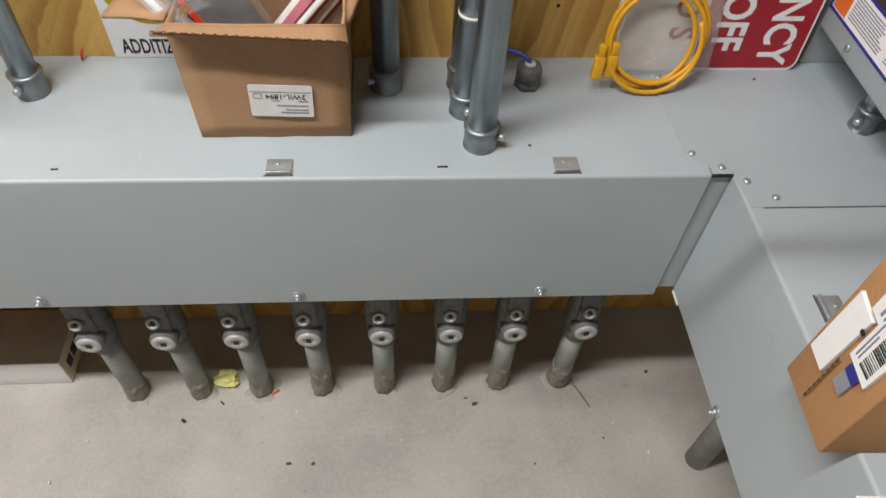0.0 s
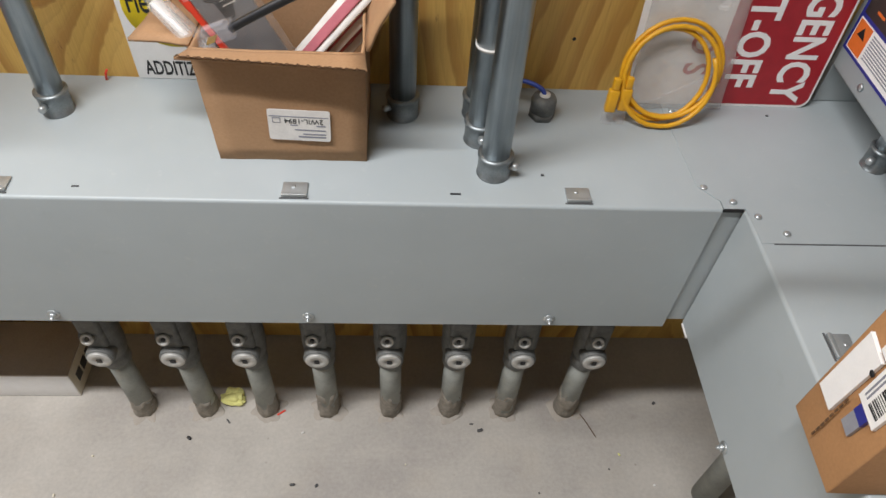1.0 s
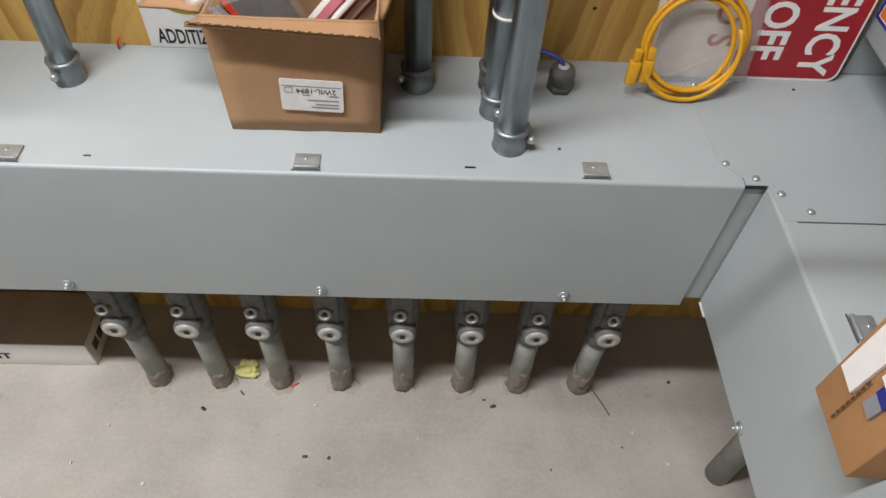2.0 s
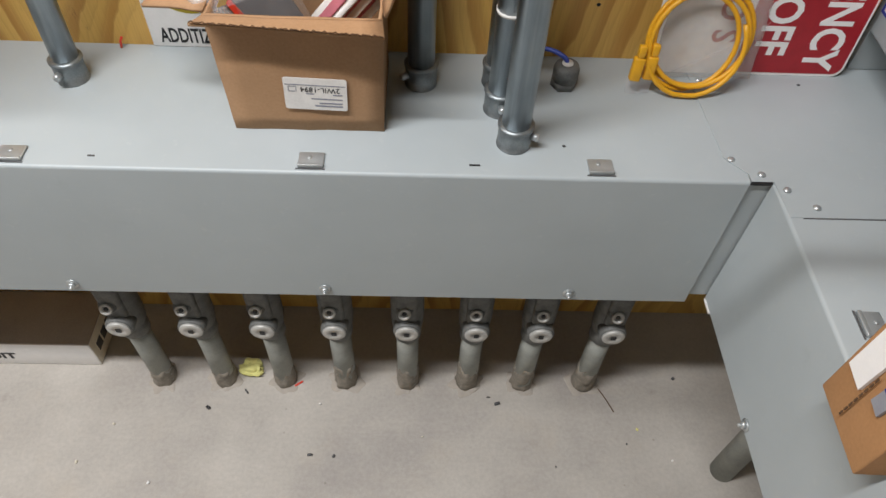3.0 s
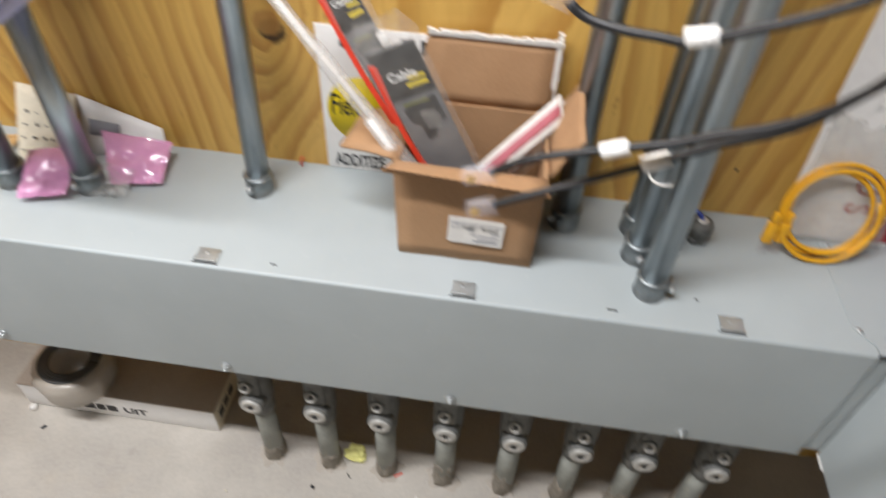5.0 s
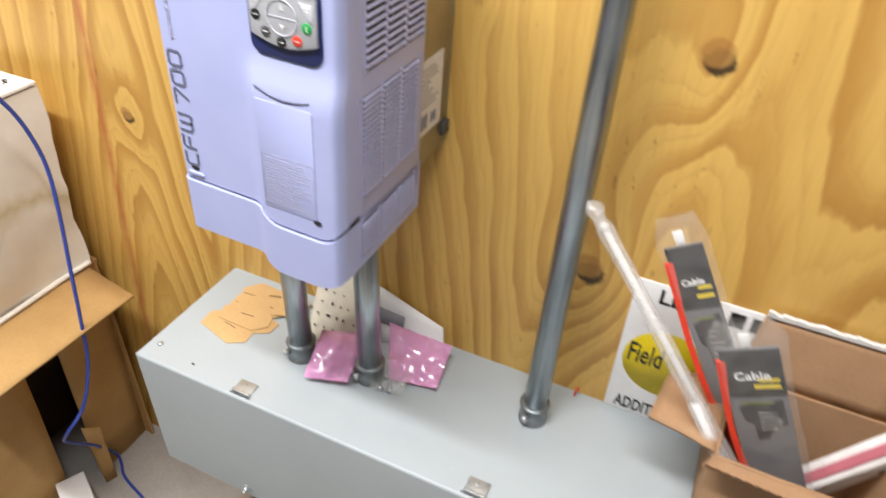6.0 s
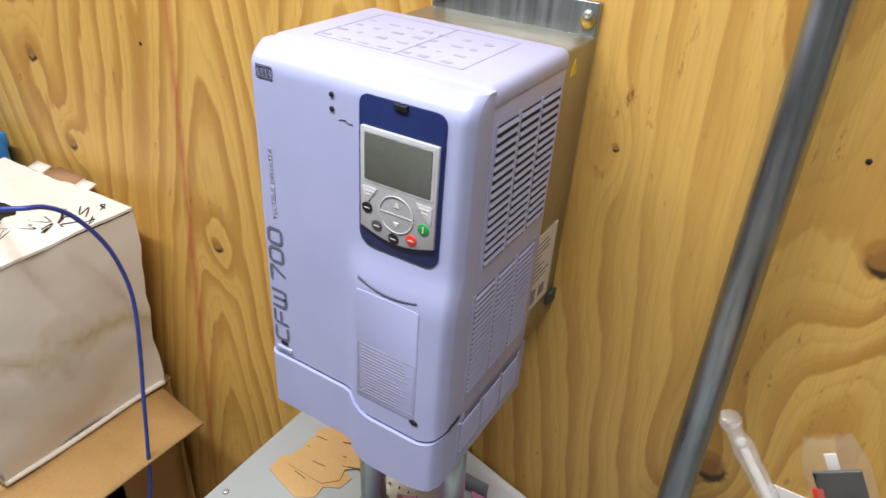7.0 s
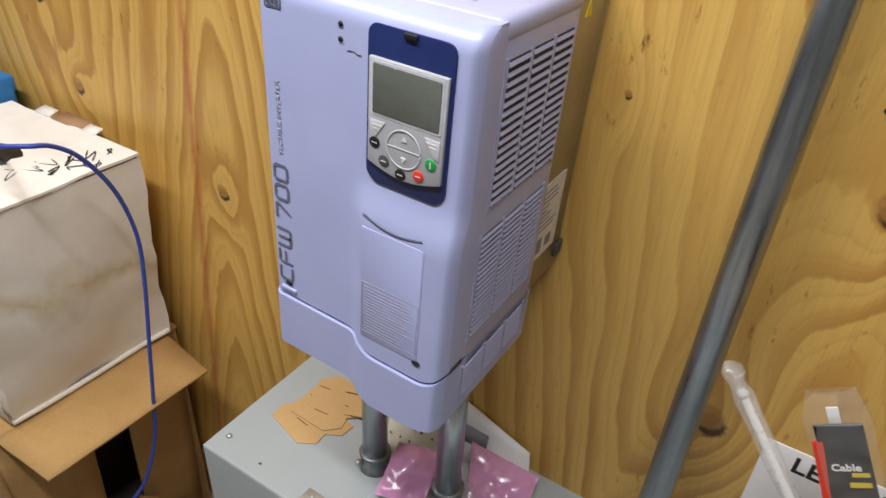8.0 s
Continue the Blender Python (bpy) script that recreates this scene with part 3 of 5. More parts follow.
# ---- sealed conduits from the floor ----
def seal_fitting(x, y, k):
    """A conduit rising from the slab into a cast seal fitting with two plugs, up to the wireway."""
    random.seed(k)
    ob = thing("conduit_seal", "grey conduit from the slab with cast seal fitting and plugs", "conduit", (x, y, 0), group="sealed conduits")
    pipe = turned([(0.0215, 0.0), (0.0215, 0.14), (0.0215, 0.206)], 28)
    part("pipe", pipe, M_PVC, ob)
    crust = turned([(0.0245, -0.002)] + [(0.0242 - 0.0004 * j, 0.008 * j) for j in range(1, 7)] + [(0.0216, 0.055)], 36)
    for v in crust.verts:
        n = noise.noise(v.co * 70 + Vector((k * 3.1, 0, 0))) * 0.004
        v.co.x *= 1 + n * 44
        v.co.y *= 1 + n * 44
        v.co.z += 0.018 * noise.noise(Vector((v.co.x * 60 + k, v.co.y * 60, 0))) if v.co.z > 0.03 else 0
    if k > 2:
        for v in crust.verts:
            v.co.z *= 1.5
            swell = 1 + 0.10 * noise.noise(v.co * 120 + Vector((0, k, 0)))
            v.co.x, v.co.y = v.co.x * swell, v.co.y * swell
    part("mortar_crust", crust, M_MORTAR, ob, "rough mortar crust at the foot")
    pad = turned([(0.034, -0.001), (0.032, 0.0004), (0.028, 0.0012), (0.0225, 0.003)], 48)
    for v in pad.verts:
        w = 1 + 0.55 * noise.noise(Vector((v.co.x * 55 + k * 2.3, v.co.y * 55, 0)))
        v.co.x, v.co.y = v.co.x * w, v.co.y * w
    part("mortar_pad", pad, M_SPLASH, ob, "pale mortar splash on the slab")
    body = turned([(0.0235, 0.199), (0.0262, 0.202), (0.0262, 0.226), (0.025, 0.23), (0.0285, 0.239), (0.031, 0.264), (0.031, 0.334), (0.0285, 0.364), (0.0262, 0.379), (0.0262, 0.406), (0.0245, 0.409)], 30)
    part("seal_body", body, M_SEAL, ob)
    part("upper_pipe", turned([(0.024, 0.40), (0.024, LOW + 0.02)], 24), M_SEAL, ob)
    # large plug and its boss face the room, a smaller drain plug sits above
    boss = turned([(0.0245, -0.030), (0.0252, 0.010), (0.024, 0.014)], 26, pose(0, -0.028, 0.266) @ FRONT)
    turned([(0.016, -0.03), (0.016, 0.008), (0.015, 0.010)], 20, pose(-0.004, -0.026, 0.322, -28) @ FRONT, boss)
    slab(-0.020, 0.020, -0.033, -0.008, 0.284, 0.374, 0.007, bm=boss)
    part("plug_boss", boss, M_SEAL, ob)
    plug = turned([(0.0212, 0), (0.0212, 0.0035), (0.0198, 0.005), (0.008, 0.0052), (0.0065, 0.0015)], 26, pose(0, -0.042, 0.266) @ FRONT)
    p = part("plug", plug, M_ALU, ob, "bright aluminium plug with square socket")
    part("socket", slab(-0.0045, 0.0045, -0.0478, -0.0462, 0.2615, 0.2705), M_BLACK, p)
    ring = turned([(0.0115, 0), (0.0115, 0.004), (0.0095, 0.0052), (0.0068, 0.0052), (0.0062, 0.0012), (0.0058, 0.001)], 20, pose(-0.004, -0.0375, 0.324, -28) @ FRONT)
    q = part("drain_plug", ring, M_ALU, ob, "small bright drain plug")
    part("socket", turned([(0.0045, 0), (0.004, 0.0022)], 6, pose(-0.004, -0.0390, 0.325, -28) @ FRONT), M_DARKGREY, q)
    return ob


for k, x in enumerate((0.599, 0.728, 0.856, 0.985, 1.117, 1.244, 1.363, 1.497)):
    seal_fitting(x, -0.186, k)

foot = thing("conduit", "bare grey conduit rising from the floor under the side run", "conduit", (1.757, -0.378, 0))
part("pipe", turned([(0.0238, 0), (0.0238, 0.46)], 28), M_PVC, foot)
part("collar", turned([(0.0258, 0.27), (0.0258, 0.32)], 28), M_PVC, foot)


# ---- steel conduits above the wireway ----
def steel_conduit(x, y, top, lean=0.0, back=0.0, r=0.0192, mark=None, label="galvanised steel conduit with set screw connector rising from wireway", screw=0):
    ob = thing("conduit", label, "conduit", (x, y, H), group="conduits above the wireway")
    rise = top - H
    pipe = sweep([(0, 0, 0.012), (lean * min(rise, 0.75), back * min(rise, 0.75), min(rise, 0.75)), (lean * min(rise, 0.75) + 0.0005, back * min(rise, 0.75), rise)], r, 32)
    part("pipe", pipe, M_STEEL, ob)
    conn = turned([(r + 0.0046, 0), (r + 0.0046, 0.0015), (r + 0.0036, 0.002), (r + 0.0036, 0.031), (r + 0.0054, 0.032), (r + 0.0054, 0.035), (r + 0.0005, 0.0365)], 32)
    c = part("connector", conn, M_CAST, ob, "die cast set screw connector")
    part("set_screw", turned([(0.0055, 0), (0.0055, 0.008), (0.004, 0.0105)], 10, pose(0, 0, 0.02) @ pose(0, 0, 0, 0, 0, screw) @ pose(0, -r - 0.003, 0) @ FRONT), M_ZINC, c)
    if mark:
        part("tape_mark", turned([(r + 0.0006, mark - H), (r + 0.0006, mark - H + 0.005)], 32), M_WHITE, ob, "thin white paint mark")
    return ob


steel_conduit(0.641, -0.083, 2.69, 0.006, 0.055, 0.0178, screw=-15)
steel_conduit(1.262, -0.195, 2.69, 0.0, screw=70)
steel_conduit(1.247, -0.125, 2.69, 0.0, mark=0.865)
steel_conduit(1.247, -0.065, 2.69, 0.0)
steel_conduit(1.135, -0.071, 2.69, 0.0, screw=-60)
steel_conduit(0.247, -0.134, 1.12, -0.008, screw=-30, label="short steel conduit from wireway into the drive")
steel_conduit(0.373, -0.124, 1.12, -0.008, screw=-20, label="short steel conduit from wireway into the drive")
steel_conduit(1.822, -0.165, 0.80, 0.0, r=0.0145, screw=-60, label="short conduit nipple under the grey device")

relief = thing("cable_gland", "dark grey cable gland with blue cable on wireway", "cable gland", (1.344, -0.068, H))
part("gland_body", turned([(0.0195, 0), (0.0195, 0.012)], 6), M_SEAL, relief)
part("dome_nut", turned([(0.0185, 0.012), (0.019, 0.03), (0.0165, 0.036), (0.009, 0.038)], 24), M_SEAL, relief)
part("bushing", turned([(0.0085, 0.037), (0.008, 0.040)], 16), M_WHITE, relief)
part("cable", sweep([(0, 0, 0.036), (-0.006, 0.006, 0.045), (-0.03, 0.022, 0.046), (-0.07, 0.036, 0.036), (-0.092, 0.042, 0.014), (-0.094, 0.042, 0.0)], 0.0035, 10, steps=6), M_BLUE, relief, "blue network cable")


# ---- the variable speed drive on the wall ----
def drive():
    ob = new("variable_speed_drive")
    ob.matrix_basis = pose(0.334, 0, 1.061, 0, 1.7, 0) @ Matrix.Diagonal((1, 0.95, 1, 1))
    tagged(ob, "lavender plastic variable speed drive with keypad on plywood wall", "drive")
    W = 0.1105
    sink = slab(-0.0985, 0.0985, -0.115, -0.0088, 0.045, 0.392, 0.003)
    part("heat_sink", sink, M_SINK, ob, "bare metal heat sink housing at the back")
    # mounting plate with two key holes
    plate = slab(-0.0975, 0.0975, -0.0085, -0.0005, 0.046, 0.425, 0.001)
    p = part("mounting_plate", plate, M_STEEL, ob, "galvanised mounting plate")
    for x in (-0.088, 0.088):
        part("washer", turned([(0.008, 0), (0.008, 0.002), (0.0072, 0.003)], 18, pose(x, -0.0085, 0.406) @ FRONT), M_BRASS, p)
        part("screw", turned([(0.0055, 0), (0.005, 0.003), (0.002, 0.0045)], 12, pose(x, -0.0115, 0.413) @ FRONT), M_ZINC, p)
    part("rating_plate", slab(0.0983, 0.0992, -0.105, -0.030, 0.09, 0.19), M_WHITE, ob, "white rating plate on the heat sink")
    random.seed(12)
    bars([(-0.1 + 0.006, 0.178 - 0.0062 * k, random.uniform(0.02, 0.06), 0.002) for k in range(9)] + [(-0.094, 0.098, 0.022, 0.020), (-0.062, 0.100, 0.016, 0.014)], Matrix.Translation((0.0992, 0, 0)) @ pose(0, 0, 0, 90, 0, 90), M_PRINT, ob, "plate_print")
    part("warning_sticker", extruded([(-0.008, 0), (0.008, 0), (0.0, 0.016)], 0.0008, pose(0.0984, -0.06, 0.365) @ pose(0, 0, 0, 90, 0, 90)), M_YELLOW, ob, "yellow triangle warning sticker")
    part("bracket_foot", slab(0.0978, 0.1025, -0.022, -0.001, 0.064, 0.082, 0.0015), M_DARKGREY, ob)
    # the housing, closed; dark sheets on its right flank stand for vent shade
    shell = slab(-W, W, -0.27, -0.108, 0.028, 0.398, 0.011, 4)
    part("housing", shell, M_DRIVE, ob)
    part("roof", slab(-W - 0.001, W + 0.001, -0.268, -0.109, 0.381, 0.4035, 0.009, 4), M_DRIVE, ob)

    # front: x from left to right, seam height and front bulge follow one wave
    def wave(x):
        t = min(max((x + 0.006) / 0.034, 0), 1)
        return t * t * (3 - 2 * t)

    def ridge(x):
        t = min(max((x + 0.004) / 0.016, 0), 1)
        return t * t * (3 - 2 * t)

    def seam(x):
        s = 0.076 - 0.016 * wave(x) - 0.003 * (x + W) / (2 * W)
        return s + 0.018 * max(0, (x - 0.08) / 0.03) ** 2

    def front_y(x, z):
        y = -0.299 - 0.008 * ridge(x) * max(0, 1 - max(0, z - 0.216) / 0.030)
        edge = max(0.0, (abs(x) - (W - 0.011)) / 0.011)
        top = max(0.0, (z - 0.381) / 0.02)
        return y + 0.011 * edge ** 2.4 + 0.016 * min(1, top) ** 2.4

    def skin(z_low, z_high, back, nx=44, nz=26, y_off=0.0):
        own = bmesh.new()
        xs = [W * math.sin(math.pi / 2 * (2 * i / nx - 1)) for i in range(nx + 1)]
        rows = []
        for j in range(nz + 1):
            rows.append([own.verts.new((x, front_y(x, z) + y_off, z)) for x in xs for z in [z_low(x) + (z_high(x) - z_low(x)) * (1 - (1 - j / nz) ** 1.9)]])
        for j in range(nz):
            for i in range(nx):
                own.faces.new((rows[j][i], rows[j][i + 1], rows[j + 1][i + 1], rows[j + 1][i]))
        rim = rows[0] + [r[-1] for r in rows[1:]] + rows[-1][-2::-1] + [r[0] for r in rows[-2:0:-1]]
        behind = [own.verts.new((v.co.x, back, v.co.z)) for v in rim]
        n = len(rim)
        for k in range(n):
            own.faces.new((rim[(k + 1) % n], rim[k], behind[k], behind[(k + 1) % n]))
        bmesh.ops.recalc_face_normals(own, faces=own.faces)
        return smooth(own, 38)

    cover = part("front_cover", skin(seam, lambda x: 0.4005, -0.262, nz=40), M_DRIVE, ob)
    hem = lambda x: 0.0045 - 0.016 * wave(x) + 0.014 * max(0, (x - 0.07) / 0.04) ** 2
    skirt = part("lower_cover", skin(hem, lambda x: seam(x) - 0.0034, -0.112, nz=10, y_off=-0.0025), M_DRIVE, ob)
    part("seam_shadow_gap", skin(lambda x: seam(x) - 0.006, lambda x: seam(x) + 0.003, -0.27, nz=1, y_off=0.0035), M_BLACK, ob)

    def on_front(x, z, out=0.0):
        return Matrix.Translation((x, front_y(x, z) - out, z)) @ FRONT

    # keypad
    kx, kz = 0.0512, 0.3195
    bez = part("keypad_bezel", extruded(rounded(0.080, 0.135, 0.009, 6, 0.014), 0.0016, Matrix.Translation((kx, -0.2988, kz)) @ FRONT, 0.0005), M_NAVY, ob, "dark blue keypad surround")
    pad_shape = [(-0.0365, 0.047), (0.0365, 0.047), (0.0365, -0.042)] + [(0.0365 - 0.073 * k / 12, -0.042 - 0.008 * math.sin(math.pi * k / 12)) for k in range(1, 12)] + [(-0.0365, -0.042)]
    kz2 = kz - 0.0045
    pad = part("keypad", extruded(pad_shape, 0.004, Matrix.Translation((kx, -0.2998, kz2)) @ FRONT, 0.0009), M_SILVER, ob, "silver grey operator keypad")
    part("screen", extruded(rounded(0.0635, 0.0405, 0.0015, 3), 0.0009, Matrix.Translation((kx, -0.3038, kz2 + 0.0228)) @ FRONT, 0.0003), M_LCD, pad, "blank grey green display")
    part("screen_frame", extruded(rounded(0.067, 0.0445, 0.002, 3), 0.0006, Matrix.Translation((kx, -0.3036, kz2 + 0.0228)) @ FRONT), M_SILVER2, pad)
    part("tab", slab(kx - 0.006, kx + 0.006, -0.3030, -0.299, kz + 0.0625, kz + 0.0665, 0.0006), M_BLACK, bez)
    P = lambda u, v, out=0.0: Matrix.Translation((kx + u, -0.3038 - out, kz2 + v)) @ FRONT
    ringy = sweep([(0.0164 * math.cos(a), 0.0164 * math.sin(a), 0.0004) for a in (2 * math.pi * j / 40 for j in range(41))], 0.0006, 6)
    ringy.transform(P(0, -0.0215))
    part("navigation_ring", ringy, M_SILVER2, pad)
    part("navigation_line", extruded([(-0.0158, -0.0004), (0.0158, -0.0004), (0.0158, 0.0004), (-0.0158, 0.0004)], 0.0006, P(0, -0.0215)), M_SILVER2, pad)
    part("up_key", extruded([(-0.0025, 0), (0.0025, 0), (0, 0.0045)], 0.0007, P(0, -0.0145)), M_WHITE, pad)
    part("down_key", extruded([(-0.0025, 0), (0, -0.0045), (0.0025, 0)], 0.0007, P(0, -0.0285)), M_WHITE, pad)
    for s in (-1, 1):
        key = part("soft_key", extruded([(s * 0.019, -0.004), (s * 0.0335, -0.004), (s * 0.0335, -0.017 - 0.004), (s * 0.0285, -0.019)][::-s], 0.0007, P(0, 0), 0.0002), M_SILVER2, pad)
        bars([(s * 0.0265 - 0.005, -0.0085, 0.010, 0.0014), (s * 0.0275 - 0.003, -0.0115, 0.006, 0.0012)], P(0, 0, 0.0007), M_WHITE, key)
    for u, v, mt, lab in ((-0.029, -0.0235, M_BLACK, "black round key"), (-0.019, -0.0375, M_DARKGREY, "dark round key"), (-0.002, -0.0445, M_BLACK, "black round key"), (0.0155, -0.040, M_RED, "red stop key"), (0.0265, -0.026, M_GREEN, "green start key")):
        b = part("button", turned([(0.0052, -0.0005), (0.0052, 0.0006), (0.0046, 0.0009)], 20, P(u, v)), mt, pad, lab)
        bars([(-0.0028, -0.0004, 0.0056, 0.0008)] if mt is not M_GREEN else [(-0.0005, -0.0028, 0.001, 0.0056)], P(u, v, 0.0009), M_WHITE, b, thick=0.0002)

    # lower pull panel, printed notice, screws, marks
    pull = part("pull_panel", extruded(rounded(0.068, 0.128, 0.003, 3), 0.0012, Matrix.Translation((0.046, -0.3063, 0.144)) @ FRONT, 0.0003), M_DRIVE, ob)
    # no recess is cut: a dark line stands for the groove's shade
    lip = sweep([(0.014, -0.3068, 0.2205), (0.029, -0.3070, 0.2150), (0.046, -0.3072, 0.2125), (0.062, -0.3070, 0.2135), (0.077, -0.3066, 0.2165)], 0.0010, 8, steps=4)
    part("finger_groove_shade", lip, M_GROOVE, pull, "finger groove's shade drawn as a dark line")
    note = Matrix.Translation((0.046, -0.3075, 0.117)) @ FRONT
    lines = [(-0.032, 0.030, 0.064, 0.0005), (-0.032, -0.030, 0.064, 0.0005), (-0.032, -0.030, 0.0005, 0.060), (0.0315, -0.030, 0.0005, 0.060)]
    random.seed(5)
    lines += [(-0.029, 0.025 - 0.0037 * k, random.uniform(0.035, 0.058), 0.0009) for k in range(15)]
    bars(lines, note, M_FAINT, ob, "printed_notice")
    for x, z in ((-0.088, 0.091), (0.080, 0.079)):
        part("cover_screw", turned([(0.0040, 0), (0.0038, 0.0008)], 14, on_front(x, z, 0.0004) @ Matrix.Diagonal((1.25, 0.75, 1, 1))), M_BLACK, ob)
    part("release_catch", slab(-0.098, -0.078, -0.301, -0.296, 0.0805, 0.0855, 0.001), M_DRIVE, ob)
    for z in (0.362, 0.374):
        part("indicator_hole", turned([(0.0024, 0), (0.0022, 0.0008)], 12, on_front(-0.0165, z + 0.004, 0.0004)), M_BLACK, ob)
    part("scratch", sweep([(-0.010, -0.2992, 0.3580), (-0.004, -0.2992, 0.3592), (0.000, -0.2992, 0.3572), (0.004, -0.2992, 0.3576)], 0.0004, 6, steps=3), M_BLACK, ob, "dark scuff line")
    up = pose(0, 0, 0, 0, 0, 90)
    squared_letters("CFW 700", 0.0160, 0.0158, 0.0030, M_LETTER, on_front(-0.0905, 0.162, 0.0004) @ up, ob)
    lettering("VECTRUE INVERTER", 0.0072, M_FAINT, on_front(-0.0885, 0.277, 0.0004) @ up, ob, 1.12, name="small_print")
    logo = [(-0.009, 0.0045, 0.018, 0.0012), (-0.009, -0.0057, 0.018, 0.0012), (-0.009, -0.0045, 0.0012, 0.009), (0.0078, -0.0045, 0.0012, 0.009)] + [(-0.0062 + 0.0045 * k, -0.003, 0.0032, 0.006) for k in range(3)]
    bars(logo, on_front(-0.0885, 0.381, 0.0006), M_GROOVE, ob, "maker_plate")

    # printed pictograms on the roof
    random.seed(3)
    picto = [(-0.075, -0.055, 0.15, 0.0006), (-0.075, 0.055, 0.15, 0.0006), (-0.075, -0.055, 0.0006, 0.11), (0.0745, -0.055, 0.0006, 0.11), (0.01, -0.055, 0.0006, 0.11)]
    picto += [(-0.07 + 0.02 * (k % 7) + random.uniform(-0.003, 0.003), -0.048 + 0.024 * (k // 7), random.uniform(0.004, 0.012), random.uniform(0.002, 0.007)) for k in range(28)]
    bars(picto, pose(-0.005, -0.188, 0.4036), M_FAINT, ob, "roof_print")

    # slatted flank: three fields of three columns over flat sheets coloured as shade
    slat_mesh = {}
    for top, low, count, front, back in ((0.370, 0.240, 16, -0.257, -0.122), (0.214, 0.098, 19, -0.264, -0.130), (0.062, 0.020, 8, -0.268, -0.128)):
        vent_shade = slab(W - 0.0004, W + 0.0002, front - 0.002, back + 0.002, low - 0.0002, top + 0.0002)
        w = part("vent_shade_sheet", vent_shade, M_VENT, ob, "dark sheet standing for the shade in the vent openings")
        cols = 3
        span = (back - front) / cols
        for c in range(cols):
            y0, y1 = front + c * span + 0.003, front + (c + 1) * span - 0.003
            pitch = (top - low) / count
            key = (round(y1 - y0, 4), round(pitch, 4))
            if key not in slat_mesh:
                h = pitch * 0.50
                own = bmesh.new()
                pr = [(0.0, -h / 2), (0.0019, -h / 2 + h * 0.30), (0.0009, h / 2), (0.0, h / 2)]
                a = [own.verts.new((x, -key[0] / 2, z)) for x, z in pr]
                b = [own.verts.new((x, key[0] / 2, z)) for x, z in pr]
                for k in range(4):
                    own.faces.new((a[k], b[k], b[(k + 1) % 4], a[(k + 1) % 4]))
                own.faces.new(a[::-1])
                own.faces.new(b)
                bmesh.ops.recalc_face_normals(own, faces=own.faces)
                me = bpy.data.meshes.new("slat")
                own.to_mesh(me)
                own.free()
                me.materials.append(M_DRIVE)
                slat_mesh[key] = me
            for k in range(count):
                s = new("slat", slat_mesh[key])
                s.parent = w
                s.location = (W + 0.0002, (y0 + y1) / 2, low + pitch * (k + 0.5))
        for c in range(cols + 1):
            yy = front + c * span
            part("vent_bar", slab(W, W + 0.0008, yy - 0.0026, yy + 0.0026, low - 0.0024, top + 0.0024), M_DRIVE, w)
    return ob


drive()

# ---- open carton of supplies on the wireway ----
T = 0.004
carton = thing("open_carton", "brown open carton of packaged supplies standing on the wireway", "box")
X0, X1, Y0, Y1, Z0, Z1 = 0.890, 1.086, -0.179, -0.030, H + 0.0005, 0.884
part("bottom", slab(X0 + 0.008, X1 - 0.008, Y0 + 0.008, Y1 - 0.004, Z0, Z0 + T), M_CARD, carton)
part("front_panel", panel([(X0 - 0.002, Y0 - 0.001, Z0), (X1 + 0.001, Y0, Z0), (X1 + 0.004, Y0 - 0.004, Z1), (X0 - 0.008, Y0 - 0.003, Z1)], -T, 8, 0.002), M_CARD, carton)
part("back_panel", slab(X0, X1, Y1 - T, Y1, Z0, Z1), M_CARD, carton)
part("side_panel", panel([(X0, Y1, Z0), (X0, Y0, Z0), (X0 - 0.007, Y0, Z1), (X0, Y1, Z1)], -T, 6, 0.002), M_CARD, carton)
part("side_panel", panel([(X1, Y0, Z0), (X1, Y1, Z0), (X1, Y1, Z1), (X1 + 0.004, Y0, Z1)], -T, 6, 0.002), M_CARD, carton)
ff = part("front_flap", panel([(X0 - 0.008, Y0 - 0.003, Z1), (X1 + 0.004, Y0 - 0.004, Z1), (X1 + 0.008, Y0 - 0.034, Z1 - 0.001), (X0 - 0.018, Y0 - 0.024, Z1 + 0.004)], T, 8, 0.002), M_CARD, carton)
zig = [(X0 - 0.016 + (X1 - X0 + 0.022) * k / 70, Y0 - 0.0255 - 0.0098 * k / 70, Z1 + 0.0056 - 0.005 * k / 70 + (0.0007 if k % 2 else -0.0007) + 0.0008 * math.sin(k * 1.7)) for k in range(71)]
part("corrugation", sweep(zig, 0.0009, 5), M_CARDDARK, ff, "torn corrugated edge")
part("back_flap", panel([(X0, Y1, Z1), (X1, Y1, Z1), (X1 + 0.002, Y1 + 0.018, 0.985), (X0 + 0.012, Y1 + 0.018, 0.987)], -T, 6, 0.003), M_CARD, carton)
random.seed(2)
torn = bmesh.new()
for k in range(46):
    x = X0 + 0.012 + (X1 - X0 - 0.012) * k / 45
    slab(x, x + 0.0045, Y1 + 0.0125, Y1 + 0.0185, 0.983, 0.987 + random.uniform(0.0005, 0.004), bm=torn)
for k in range(16):
    z = Z1 + 0.02 + 0.006 * k
    slab(X1 - 0.004, X1 + random.uniform(0.002, 0.004), Y1 + 0.004 + 0.0008 * k, Y1 + 0.010 + 0.0008 * k, z, z + 0.0065, bm=torn)
part("torn_paper_edge", torn, M_WHITE, carton, "white torn paper edge")
part("left_flap", panel([(X0 - 0.007, Y0 + 0.002, Z1), (X0, Y1 - 0.004, Z1), (X0 - 0.078, Y1 - 0.016, Z1 - 0.026), (X0 - 0.090, Y0 + 0.035, Z1 - 0.016)], T, 6, 0.003), M_CARD, carton)
